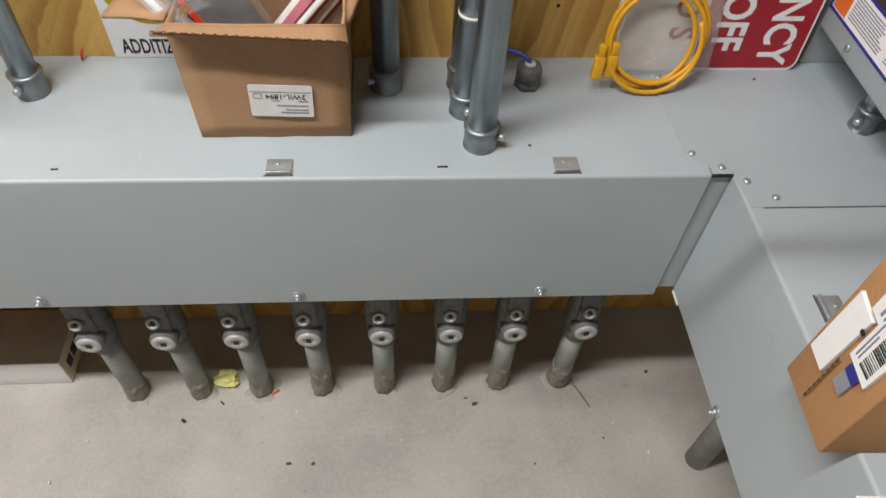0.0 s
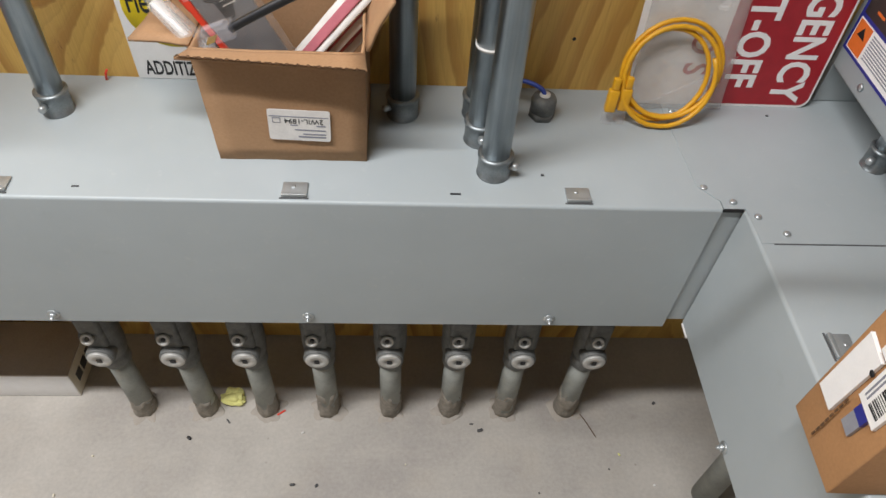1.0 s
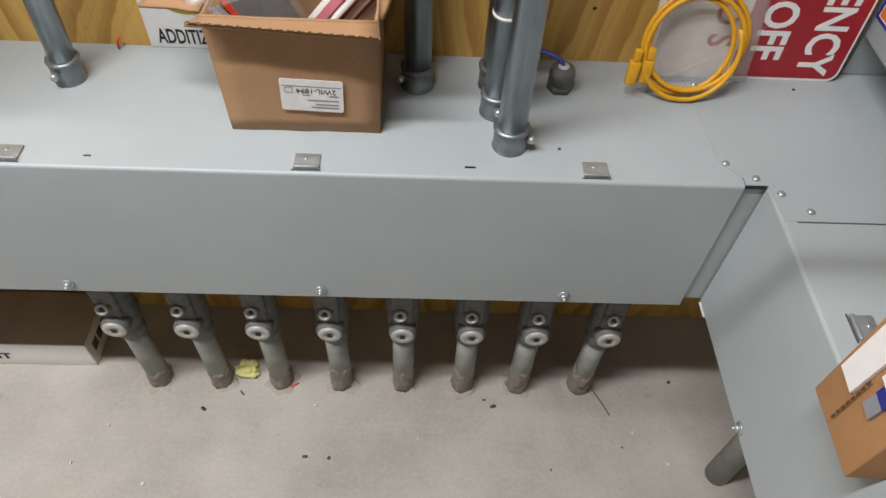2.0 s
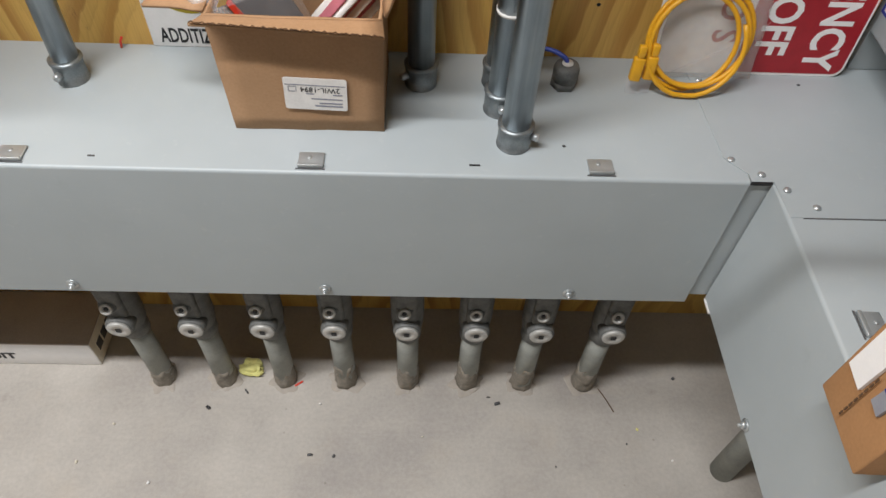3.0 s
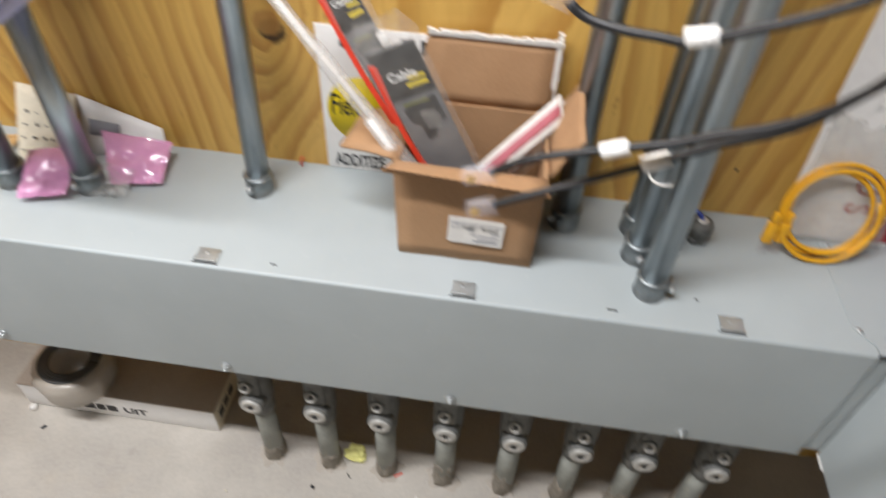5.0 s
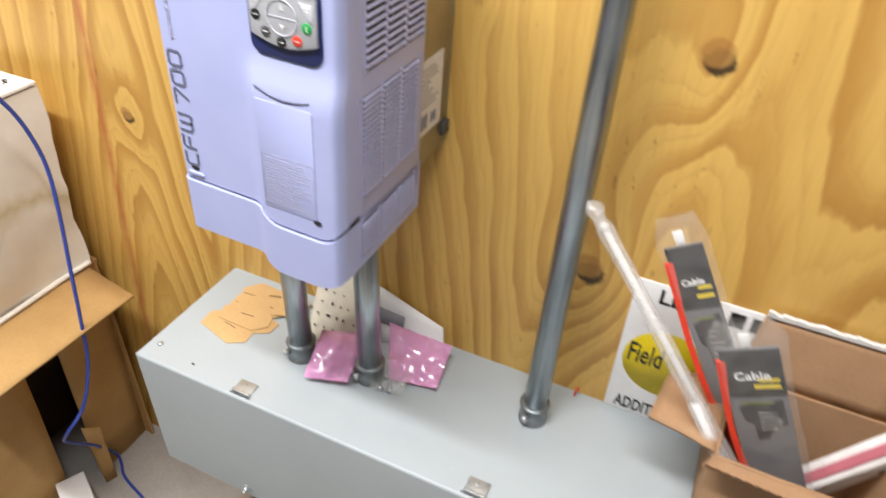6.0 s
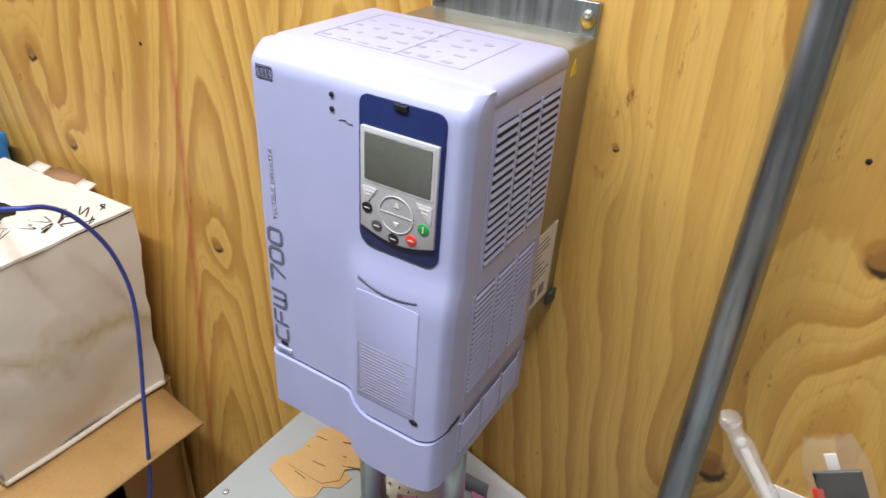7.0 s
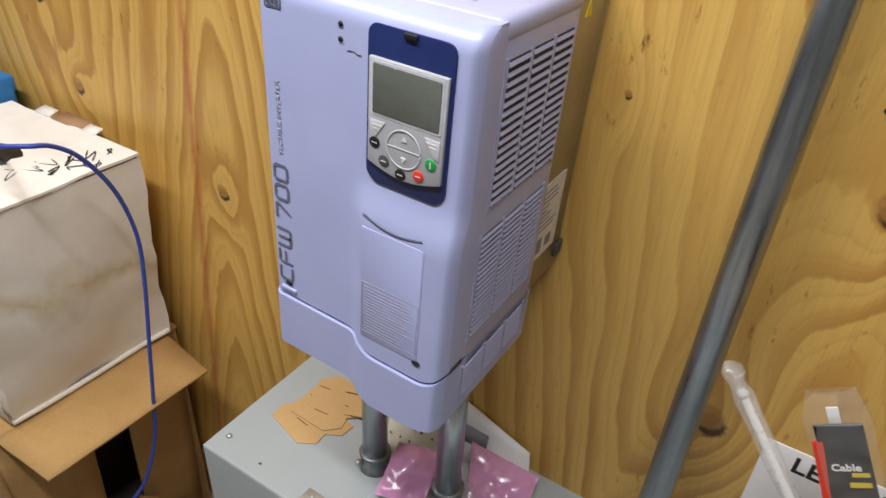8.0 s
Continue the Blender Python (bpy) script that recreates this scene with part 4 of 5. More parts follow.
part("right_flap", panel([(X1, Y1 - 0.004, Z1), (X1 + 0.004, Y0 + 0.004, Z1), (X1 + 0.036, Y0 - 0.004, 0.955), (X1 + 0.034, Y1 - 0.03, 0.962)], -T, 6, 0.003), M_CARD, carton)
lab = Matrix.Translation((1.0015, Y0 - 0.0042, 0.7745)) @ pose(0, 0, 0, 90, 0, 0) @ pose(0, 0, 0, 0, 0, 178)
slip = extruded(rounded(0.080, 0.050, 0.003, 3), 0.0006, lab)
sl = part("label", slip, M_WHITE, carton, "white printed stock label, upside down")
lm = lab @ pose(0, 0, 0.0007)
lettering("2WIL-1894", 0.011, M_BLACK, lm @ pose(-0.006, -0.0075, 0), sl, 1.0)
bars([(-0.034, 0.017, 0.036, 0.0024), (-0.034, 0.0125, 0.030, 0.002), (-0.034, 0.006, 0.040, 0.0018), (-0.034, -0.0015, 0.012, 0.002), (0.002, -0.0015, 0.010, 0.0016), (-0.038, -0.015, 0.076, 0.0012), (0.024, -0.012, 0.010, 0.0008), (0.024, -0.0045, 0.010, 0.0008), (0.024, -0.012, 0.0008, 0.008), (0.0335, -0.012, 0.0008, 0.008)], lm, M_PRINT, sl)


# packaged goods in the carton
def tool_pack(foot, tip, across, wide, label):
    """A flat blister pack: clear sleeve, dark header card with yellow, grey card and a red edge."""
    foot, tip, across = Vector(foot), Vector(tip), Vector(across).normalized()
    up = (tip - foot)
    length = up.length
    up.normalize()
    across = (across - up * across.dot(up)).normalized()
    out = across.cross(up)
    if out.y > 0:
        out = -out
    m = Matrix((across, up, out)).transposed().to_4x4()
    m.translation = foot
    ob = new("tool_pack")
    tagged(ob, label, "package")
    card = slab(-wide / 2, wide / 2, 0, length, 0, 0.004, 0.0012)
    card.transform(m)
    part("card", card, M_PACKGREY, ob)
    head = slab(-wide / 2 + 0.001, wide / 2, length * 0.76, length, 0.004, 0.0055, 0.0005)
    head.transform(m)
    part("header", head, M_INK, ob, "black printed header")
    left, right = [], []
    for k in range(17):
        v = length * (0.02 + 0.93 * k / 16)
        bulge = 0.004 * math.sin(math.pi * k / 16 * 2.2 + 0.4)
        left.append(((-wide / 2 - 0.006 + bulge * 0.6), v))
        right.append(((-wide / 2 + 0.0025 + bulge), v))
    red = extruded(left + right[::-1], 0.0035, m @ pose(0, 0, 0.0022), 0.0)
    part("edge_strip", red, M_REDPACK, ob, "bright red edge")
    blob = [(-wide * 0.36, length * 0.70), (wide * 0.40, length * 0.735), (wide * 0.42, length * 0.60), (wide * 0.16, length * 0.575), (wide * 0.05, length * 0.52), (-wide * 0.14, length * 0.51), (-wide * 0.16, length * 0.60), (-wide * 0.30, length * 0.62)]
    part("picture", extruded(blob, 0.0004, m @ pose(0, 0, 0.0041)), M_BLACK, ob, "dark tool picture")
    tag = slab(-wide * 0.30, wide * 0.34, length * 0.10, length * 0.20, 0.0041, 0.0048)
    tag.transform(m)
    tg = part("price_label", tag, M_SIGNWHITE, ob, "small white printed label")
    random.seed(int(wide * 1000))
    bars([(-wide * 0.26 + wide * 0.05 * k, length * 0.115, wide * random.choice((0.012, 0.022)), length * 0.045) for k in range(11)], m @ pose(0, 0, 0.0049), M_BLACK, tg, "bar_code")
    lettering("Cable", wide * 0.26, M_SIGNWHITE, m @ pose(-wide * 0.02, length * 0.865, 0.0057), ob, 1.0, bold=0.0003)
    stub = slab(-0.007, 0.004, length + 0.001, length + 0.020, 0.001, 0.003, 0.0006)
    stub.transform(m)
    part("zip_end", stub, M_SIGNWHITE, ob, "white folded tie ends")
    bars([(-wide * 0.02, length * 0.80, wide * 0.44, 0.006), (wide * 0.06, length * 0.835, wide * 0.36, 0.005)], m @ pose(0, 0, 0.0056), M_YELLOW, ob, "yellow_print")
    bars([(-wide * 0.30, length * 0.715, wide * 0.55, 0.0035)], m @ pose(0, 0, 0.0046), M_OLIVE, ob, "olive_print")
    random.seed(int(length * 1000))
    bars([(-wide * 0.05, length * (0.66 - 0.022 * k), wide * random.uniform(0.2, 0.38), 0.002) for k in range(5)], m @ pose(0, 0, 0.0042), M_WHITE, ob, "small_print")
    sleeve = bmesh.new()
    prof = [(-wide / 2 - 0.007, -0.001), (-wide / 2 + 0.004, 0.009), (wide / 2 - 0.004, 0.009), (wide / 2 + 0.008, -0.001), (wide / 2 + 0.008, -0.002), (-wide / 2 - 0.007, -0.002)]
    rings = []
    for j in range(13):
        v = (length + 0.040) * j / 12
        flare = 1 + max(0, v - length) * 8 - max(0, v - length - 0.022) * 34
        rings.append([sleeve.verts.new(m @ Vector((x * flare + 0.002 * noise.noise(Vector((x * 90, v * 60, 1))), v, z * (1.2 if v < length else 0.7) + 0.003 * noise.noise(Vector((v * 50, x * 60, 3)))))) for x, z in prof])
    for a, b in zip(rings, rings[1:]):
        for k in range(len(prof)):
            sleeve.faces.new((a[k], a[(k + 1) % len(prof)], b[(k + 1) % len(prof)], b[k]))
    part("clear_sleeve", smooth(sleeve, 70), M_CLEAR, ob, "clear plastic sleeve open at the end")
    return ob


tool_pack((0.955, -0.095, 0.778), (0.777, -0.080, 1.096), (1, 0.1, 0.1), 0.044, "narrow black and grey tool pack with red edge in clear sleeve")
tool_pack((0.998, -0.138, 0.770), (0.874, -0.148, 1.034), (1, 0.1, 0.25), 0.063, "wide black and grey tool pack with red edge in clear sleeve")

rod = thing("swab_tube", "white rod in a clear plastic tube leaning from the carton", "tube")
a, b = Vector((0.962, -0.156, 0.777)), Vector((0.676, -0.112, 1.128))
part("rod", sweep([a, a.lerp(b, 0.955)], 0.0042, 12), M_WHITE, rod)
tip = bmesh.new()
bmesh.ops.create_icosphere(tip, subdivisions=2, radius=0.0062, matrix=Matrix.Translation(a.lerp(b, 0.955)))
part("tip", smooth(tip, 60), M_WHITE, rod)
film = sweep([a, a.lerp(b, 0.5), a.lerp(b, 0.9), b, b + Vector((-0.003, 0, 0.008))], 0.0105, 12, steps=4)
for v in film.verts:
    v.co += Vector((1, 1, 1)) * 0.002 * noise.noise(v.co * 60)
part("clear_tube", film, M_TUBE, rod, "crinkled clear plastic tube")
rod2 = thing("swab_tube", "second white rod in clear wrap leaning beside the first", "tube")
a2, b2 = Vector((0.950, -0.165, 0.777)), Vector((0.845, -0.150, 0.925))
part("rod", sweep([a2, b2], 0.0045, 12), M_WHITE, rod2)
part("clear_tube", sweep([a2, b2], 0.0095, 12), M_TUBE, rod2)

for k in range(3):
    pk = thing("paper_sleeve", "white paper sleeve with red printed band in the carton", "package", group="paper sleeves in the carton")
    off = Vector((0.010 * k, 0.012 * k, -0.016 * k))
    c4 = [Vector(p) + off for p in ((0.992, -0.130, 0.800), (1.105, -0.082, 0.908), (1.095, -0.060, 0.938), (0.984, -0.108, 0.824))]
    part("sleeve", panel(c4, 0.004, 6, 0.003, seed=k * 2.0), M_WHITE, pk)
    lift = Vector((-0.0004, -0.0036, 0.0030))
    lo = [c4[0].lerp(c4[3], f) + (c4[1] - c4[0]) * 0.06 + lift for f in (0.30, 0.72)]
    hi = [c4[1].lerp(c4[2], f) - (c4[1] - c4[0]) * 0.03 + lift for f in (0.30, 0.72)]
    part("print_band", panel([lo[0], hi[0], hi[1], lo[1]], 0.0022, 6, 0.002, seed=k * 2.0), M_REDPRINT, pk, "faded red print")

# ---- white notice behind the carton ----
notice = thing("notice_card", "white card with black words and yellow disc on plywood", "sign")
part("card", slab(0.734, 0.980, -0.0035, -0.0008, H + 0.001, 0.973, 0.0005), M_SIGNWHITE, notice)
part("disc", turned([(0.062, 0), (0.062, 0.0006)], 48, pose(0.804, -0.0036, 0.830) @ FRONT), M_YELLOW, notice, "yellow disc")
lettering("Field", 0.053, M_BLACK, pose(0.774, -0.0044, 0.838, 90), notice, 0.52, bold=0.0006)
lettering("ADDITIZE", 0.034, M_BLACK, pose(0.7485, -0.0038, 0.729, 90), notice, 0.56, "LEFT", bold=0.0006)
lettering("LE", 0.034, M_BLACK, pose(0.768, -0.0038, 0.951, 90), notice, 1.0, "LEFT", bold=0.0007)
bars([(0, 0, 0.02, 0.024), (0.028, 0, 0.02, 0.024)], pose(0.862, -0.0036, 0.939, 90), M_BLACK, notice, "hidden_letters")

# ---- emergency sign, cable coil and film at the corner ----
sign = new("emergency_sign")
sign.matrix_basis = pose(-0.014, -0.030, H + 0.001, -4, 0, 0)
tagged(sign, "red and white shut-off sign standing on its side against wall", "sign")
part("board", extruded(rounded(0.302, 0.42, 0.016, 5), 0.002, pose(1.634, 0, 0.21) @ FRONT), M_SIGNWHITE, sign)
part("red_field", extruded(rounded(0.166, 0.412, 0.013, 5), 0.0004, pose(1.6985, -0.0021, 0.2105) @ FRONT), M_SIGNRED, sign, "red printed field")
down = pose(0, 0, 0, 0, 0, -90)
lettering("EMERGENCY", 0.066, M_SIGNWHITE, pose(1.737, -0.0027, 0.012, 90) @ down, sign, 0.80, "RIGHT", bold=0.0016)
lettering("SHUT-OFF", 0.066, M_SIGNWHITE, pose(1.657, -0.0027, 0.034, 90) @ down, sign, 0.80, "RIGHT", bold=0.0016)
lettering("O S", 0.054, M_SIGNRED, pose(1.585, -0.0022, 0.052, 90) @ down, sign, 0.86, "RIGHT", bold=0.0008)

film_ob = thing("plastic_film", "thin clouded plastic film hanging over the white board", "film")
part("sheet", panel([(1.478, -0.046, H + 0.003), (1.628, -0.044, H + 0.003), (1.612, -0.012, 0.96), (1.476, -0.012, 0.96)], 0.0005, 14, 0.006, seed=4.0), M_FILM, film_ob)
part("fold", sweep([(1.488, -0.049, H + 0.004), (1.54, -0.047, H + 0.035), (1.60, -0.044, H + 0.072), (1.625, -0.040, H + 0.10)], 0.0005, 6, steps=4), M_FILM, film_ob)

coil = thing("network_cable", "coiled yellow network patch cable leaning on the sign", "cable")
pts = []
random.seed(11)
for k in range(3 * 28 + 15):
    a4 = radians(205) + 2 * math.pi * k / 28
    turn = k / 28
    r = 0.0695 + 0.0065 * math.sin(turn * 2.4) - 0.0035 * (turn % 1.0)
    u = 0.007 * math.sin(turn * 3.1)
    x, s = 1.520 + u + r * 0.98 * math.cos(a4), 0.0745 + r * math.sin(a4) + 0.002 * math.sin(turn * 5)
    pts.append((x, -0.083 + s * 0.32 + 0.0055 * (turn - 1.5) * -1, H + 0.006 + max(0, s) * 0.95))
part("lead", sweep(pts, 0.0036, 10), M_YELLOWCABLE, coil)
for dx, dy in ((0.0, 0.0), (0.0195, 0.004)):
    m = Matrix.Translation((1.440 + dx, -0.082 + dy, H + 0.026)) @ pose(0, 0, 0, -10, 4, 0) @ Matrix.Diagonal((1.3, 1.3, 1.25, 1))
    boot = slab(-0.006, 0.006, -0.005, 0.005, -0.002, 0.026, 0.002)
    slab(-0.004, 0.004, -0.004, 0.004, 0.026, 0.040, 0.0015, bm=boot)
    boot.transform(m)
    bt = part("boot", boot, M_YELLOWCABLE, coil, "yellow moulded boot")
    nose = slab(-0.0058, 0.0058, -0.004, 0.004, -0.018, -0.002, 0.0006)
    nose.transform(m)
    part("plug", nose, M_PLUG, bt, "clear modular plug")

# ---- grey device at the corner ----
dev = thing("control_enclosure", "grey metal control enclosure with warning label on its flank", "enclosure")
# upper end is unseen; made this tall to block lamp light
part("housing", slab(1.785, 2.05, -0.253, -0.014, 0.780, 1.52, 0.006, 3), M_PAINT, dev)
SIDE = Matrix.Translation((1.7848, 0, 0)) @ pose(0, 0, 0, 90, 0, -90)
lb = part("warning_label", extruded([(0.018, 0.815), (0.245, 0.815), (0.245, 1.10), (0.018, 1.10)], 0.0006, SIDE), M_LABELBLUE, dev, "blue bordered instruction label")
sheet = lambda x, y, w, h, mt, nm, t=0.0008: part(nm, extruded([(x, y), (x + w, y), (x + w, y + h), (x, y + h)], t, SIDE), mt, lb)
sheet(0.024, 0.820, 0.216, 0.048, M_SIGNWHITE, "text_field")
sheet(0.026, 0.822, 0.036, 0.044, M_ORANGE, "warning_field", 0.0012)
sheet(0.024, 0.874, 0.216, 0.22, M_LABELDARK, "picture_field")
part("warning_triangle", extruded([(0.034, 0.845), (0.054, 0.845), (0.044, 0.860)], 0.0004, SIDE @ pose(0, 0, 0.0012)), M_BLACK, lb)
random.seed(4)
bars([(0.068, 0.861 - 0.0042 * k, random.uniform(0.075, 0.092), 0.0018) for k in range(9)] + [(0.172, 0.846 - 0.0042 * k, random.uniform(0.04, 0.06), 0.0018) for k in range(5)], SIDE @ pose(0, 0, 0.0008), M_PRINT, lb)
bars([(0.18, 0.853, 0.05, 0.010)], SIDE @ pose(0, 0, 0.0008), M_REDPACK, lb, "red_print")
bars([(0.05 + 0.03 * k, 0.886 + 0.012 * (k % 3), 0.02, 0.004) for k in range(6)], SIDE @ pose(0, 0, 0.0008), M_ORANGE, lb, "orange_print")
part("side_screw", turned([(0.006, 0), (0.005, 0.003)], 12, SIDE @ pose(0.10, 0.80, 0)), M_ZINC, dev)

# ---- parcel and paper on the side run ----
parcel = new("parcel")
parcel.matrix_basis = pose(1.561, -0.551, H + 0.001, 0, 0, -2)
tagged(parcel, "brown shipping carton with white labels on the side run", "box")
body = slab(0, 0.29, -0.095, 0, 0, 0.29, 0.002)
for v in body.verts:
    if v.co.x < 0.01:
        v.co.x -= 0.004 * math.sin(v.co.z / 0.29 * math.pi)
part("body", body, M_CARD2, parcel)
FLANK = Matrix.Translation((-0.0012, 0, 0)) @ pose(0, 0, 0, 90, 0, -90)
l1 = part("label", extruded([(0.008, 0.062), (0.036, 0.060), (0.040, 0.152), (0.010, 0.158)], 0.004, FLANK), M_SIGNWHITE, parcel, "blank white adhesive label")
l2 = part("label", extruded([(0.046, 0.110), (0.080, 0.106), (0.084, 0.21), (0.030, 0.215), (0.030, 0.160), (0.046, 0.158)], 0.0042, FLANK), M_SIGNWHITE, parcel, "white address label with bar code")
random.seed(6)
code = [(0.060 + 0.0, 0.116 + 0.0032 * k, 0.016, random.choice((0.001, 0.0018, 0.0024))) for k in range(15)]
bars(code, FLANK @ pose(0, 0, 0.0042), M_BLACK, l2, "bar_code")
bars([(0.050, 0.118, 0.002, 0.05), (0.054, 0.118, 0.002, 0.035), (0.040, 0.166, 0.003, 0.04), (0.046, 0.166, 0.002, 0.03)], FLANK @ pose(0, 0, 0.0042), M_PRINT, l2)
part("round_mark", turned([(0.0034, 0), (0.0034, 0.0004)], 20, FLANK @ pose(0.0405, 0.137, 0.004)), M_BLACK, parcel)
part("postage_patch", extruded([(0.052, 0.072), (0.068, 0.070), (0.070, 0.104), (0.054, 0.106)], 0.0038, FLANK), M_LABELGREY, parcel, "grey and blue printed patch")
part("postage_patch", extruded([(0.053, 0.095), (0.070, 0.093), (0.071, 0.110), (0.054, 0.111)], 0.0041, FLANK), M_LABELBLUE, parcel, "blue printed patch")
bars([(0.041, 0.02 + 0.0095 * k, 0.0022, 0.007) for k in range(8)], FLANK @ pose(0, 0, 0.0035), M_CARDDARK, parcel, "stamp_print", 0.0008)
part("tape_edge", slab(-0.003, 0.29, -0.0962, -0.0948, 0.27, 0.2905), M_CARD, parcel)

env = thing("envelope", "white paper envelope lying on the side run", "paper")
part("sheet", panel([(1.575, -0.690, H + 0.004), (1.80, -0.70, H + 0.002), (1.83, -0.86, H + 0.002), (1.60, -0.89, H + 0.006)], 0.002, 6, 0.003), M_SIGNWHITE, env)
bars([(1.62, -0.76 - 0.008 * k, 0.12, 0.003) for k in range(4)], pose(0, 0, H + 0.0085), M_PRINT, env)


# ---- hanging black leads with clear plugs ----
def black_lead(plug_at, way, rest, tape, label):
    ob = thing("cable_lead", label, "cable", group="hanging black leads")
    plug_at, way = Vector(plug_at), Vector(way).normalized()
    part("lead", sweep([plug_at + way * 0.018] + [Vector(p) for p in rest], 0.0031, 12, steps=6), M_BLACKCABLE, ob)
    m = Matrix.Translation(plug_at) @ way.to_track_quat("X", "Z").to_matrix().to_4x4()
    body = slab(-0.004, 0.021, -0.0066, 0.0066, -0.0045, 0.0045, 0.0007)
    slab(0.0, 0.016, -0.003, 0.003, 0.0052, 0.0064, 0.0003, bm=body)
    body.transform(m)
    p = part("plug", body, M_PLUG, ob, "clear modular plug")
    pins = bmesh.new()
    for k in range(8):
        slab(-0.0015, 0.005, -0.0042 + 0.00115 * k, -0.0037 + 0.00115 * k, -0.0036, -0.0030, bm=pins)
    pins.transform(m)
    part("contacts", pins, M_BRASS, p)
    t0, t1 = Vector(tape[0]), Vector(tape[1])
    part("tape_flag", sweep([t0, t1], 0.0058, 12), M_SIGNWHITE, ob, "white tape flag")
    return ob


black_lead((1.008, -0.487, 1.098), (0.9, 0.02, 0.36), [(1.062, -0.489, 1.127), (1.119, -0.49, 1.158), (1.164, -0.493, 1.186), (1.229, -0.513, 1.248), (1.299, -0.553, 1.448), (1.319, -0.583, 1.848), (1.32, -0.65, 2.69)], ((1.125, -0.49, 1.162), (1.142, -0.491, 1.172)), "black lead with clear modular plug hanging from the ceiling")
black_lead((1.003, -0.487, 1.131), (0.9, 0.0, 0.30), [(1.048, -0.492, 1.158), (1.1, -0.497, 1.178), (1.152, -0.502, 1.198), (1.225, -0.527, 1.26), (1.3, -0.572, 1.45), (1.325, -0.602, 1.85), (1.335, -0.66, 2.69)], ((1.094, -0.496, 1.174), (1.111, -0.4975, 1.182)), "black lead with clear modular plug and white tape flag")
black_lead((1.037, -0.484, 1.279), (0.93, -0.1, -0.3), [(1.07, -0.492, 1.266), (1.105, -0.507, 1.268), (1.14, -0.517, 1.277), (1.225, -0.547, 1.347), (1.305, -0.597, 1.537), (1.335, -0.627, 1.887), (1.35, -0.67, 2.69)], ((1.122, -0.5115, 1.271), (1.138, -0.5165, 1.277)), "black lead hanging higher with clear modular plug")

# ---- papers and bags below the drive ----
def kraft(outline, at, turn, label):
    ob = thing("kraft_cutout", label, "paper", at, turn, group="die-cut kraft pieces")
    bm = extruded(outline, 0.0012)
    bmesh.ops.triangulate(bm, faces=bm.faces[:])
    part("sheet", bm, M_KRAFT, ob)
    for sx, sy, sl in ((-0.045, 0.03, 0.022), (0.02, 0.012, 0.02), (-0.02, -0.02, 0.026)):
        part("slit", slab(sx, sx + sl, sy - 0.0007, sy + 0.0007, 0.0011, 0.0015), M_CARDDARK, ob)
    return ob


bone = [(-0.055, -0.045), (0.02, -0.055), (0.045, -0.035), (0.04, -0.012), (0.062, 0.004), (0.062, 0.03), (0.035, 0.035), (0.03, 0.06), (-0.03, 0.07), (-0.055, 0.045), (-0.05, 0.02), (-0.04, 0.008), (-0.062, -0.015)]
kraft(bone, (0.105, -0.115, H + 0.0006), -8, "tan die-cut kraft paper piece lying on the wireway")
kraft([(x * 0.95, y * 0.95) for x, y in bone], (0.112, -0.080, H + 0.0026), 6, "tan die-cut kraft paper piece lying over another")
kraft([(-0.03, -0.02), (0.03, -0.02), (0.035, 0.02), (-0.025, 0.025)], (0.165, -0.055, H + 0.0046), 20, "small tan kraft paper tab on the pile")

card_a = thing("printed_sheet", "off-white printed instruction sheet leaning on plywood wall", "paper")
part("sheet", panel([(0.232, -0.095, H + 0.001), (0.335, -0.10, H + 0.001), (0.315, -0.006, 0.800), (0.212, -0.006, 0.812)], 0.0006, 8, 0.006), M_CREAM, card_a)
am = Matrix.Translation((0.273, -0.0545, 0.760)) @ pose(0, 0, 0, 45, 0, 0)
random.seed(9)
bars([(-0.036 + 0.017 * (k % 5) + random.uniform(-0.003, 0.003), -0.04 + 0.021 * (k // 5), random.uniform(0.002, 0.006), random.uniform(0.002, 0.006)) for k in range(18)], am, M_BLACK, card_a, "printed_symbols", 0.001)
card_b = thing("white_card", "plain white card with grey picture leaning on wall", "paper")
part("sheet", panel([(0.325, -0.050, H + 0.001), (0.462, -0.030, H + 0.001), (0.448, -0.004, 0.750), (0.315, -0.006, 0.802)], 0.0008, 4, 0.002), M_SIGNWHITE, card_b)
part("picture", panel([(0.335, -0.037, 0.745), (0.385, -0.030, 0.740), (0.383, -0.020, 0.760), (0.333, -0.024, 0.768)], 0.0008, 2), M_LABELGREY, card_b)


def soft_bag(corners, thick, seed, label, mt):
    ob = thing("antistatic_bag", label, "bag", group="pink bags under the drive")
    a, b, c, d = [Vector(p) for p in corners]
    n = (b - a).cross(d - a).normalized()
    own = bmesh.new()
    N = 18
    faces = []
    for side in (-1, 1):
        rows = []
        for i in range(N + 1):
            row = []
            for j in range(N + 1):
                u, v = i / N, j / N
                p = (a * (1 - u) + b * u) * (1 - v) + (d * (1 - u) + c * u) * v
                puff = (math.sin(math.pi * u) * math.sin(math.pi * v)) ** 0.5 * thick
                crease = 0.006 * (noise.noise(p * 45 + Vector((seed, 0, side))) + 0.5 * noise.noise(p * 110 + Vector((seed, 5, side))))
                row.append(own.verts.new(p + n * (side * puff * 0.5 + thick * 0.5 + crease)))
            rows.append(row)
        for i in range(N):
            for j in range(N):
                q = (rows[i][j], rows[i + 1][j], rows[i + 1][j + 1], rows[i][j + 1])
                own.faces.new(q if side > 0 else q[::-1])
    part("skin", smooth(own, 75), mt, ob)
    return ob


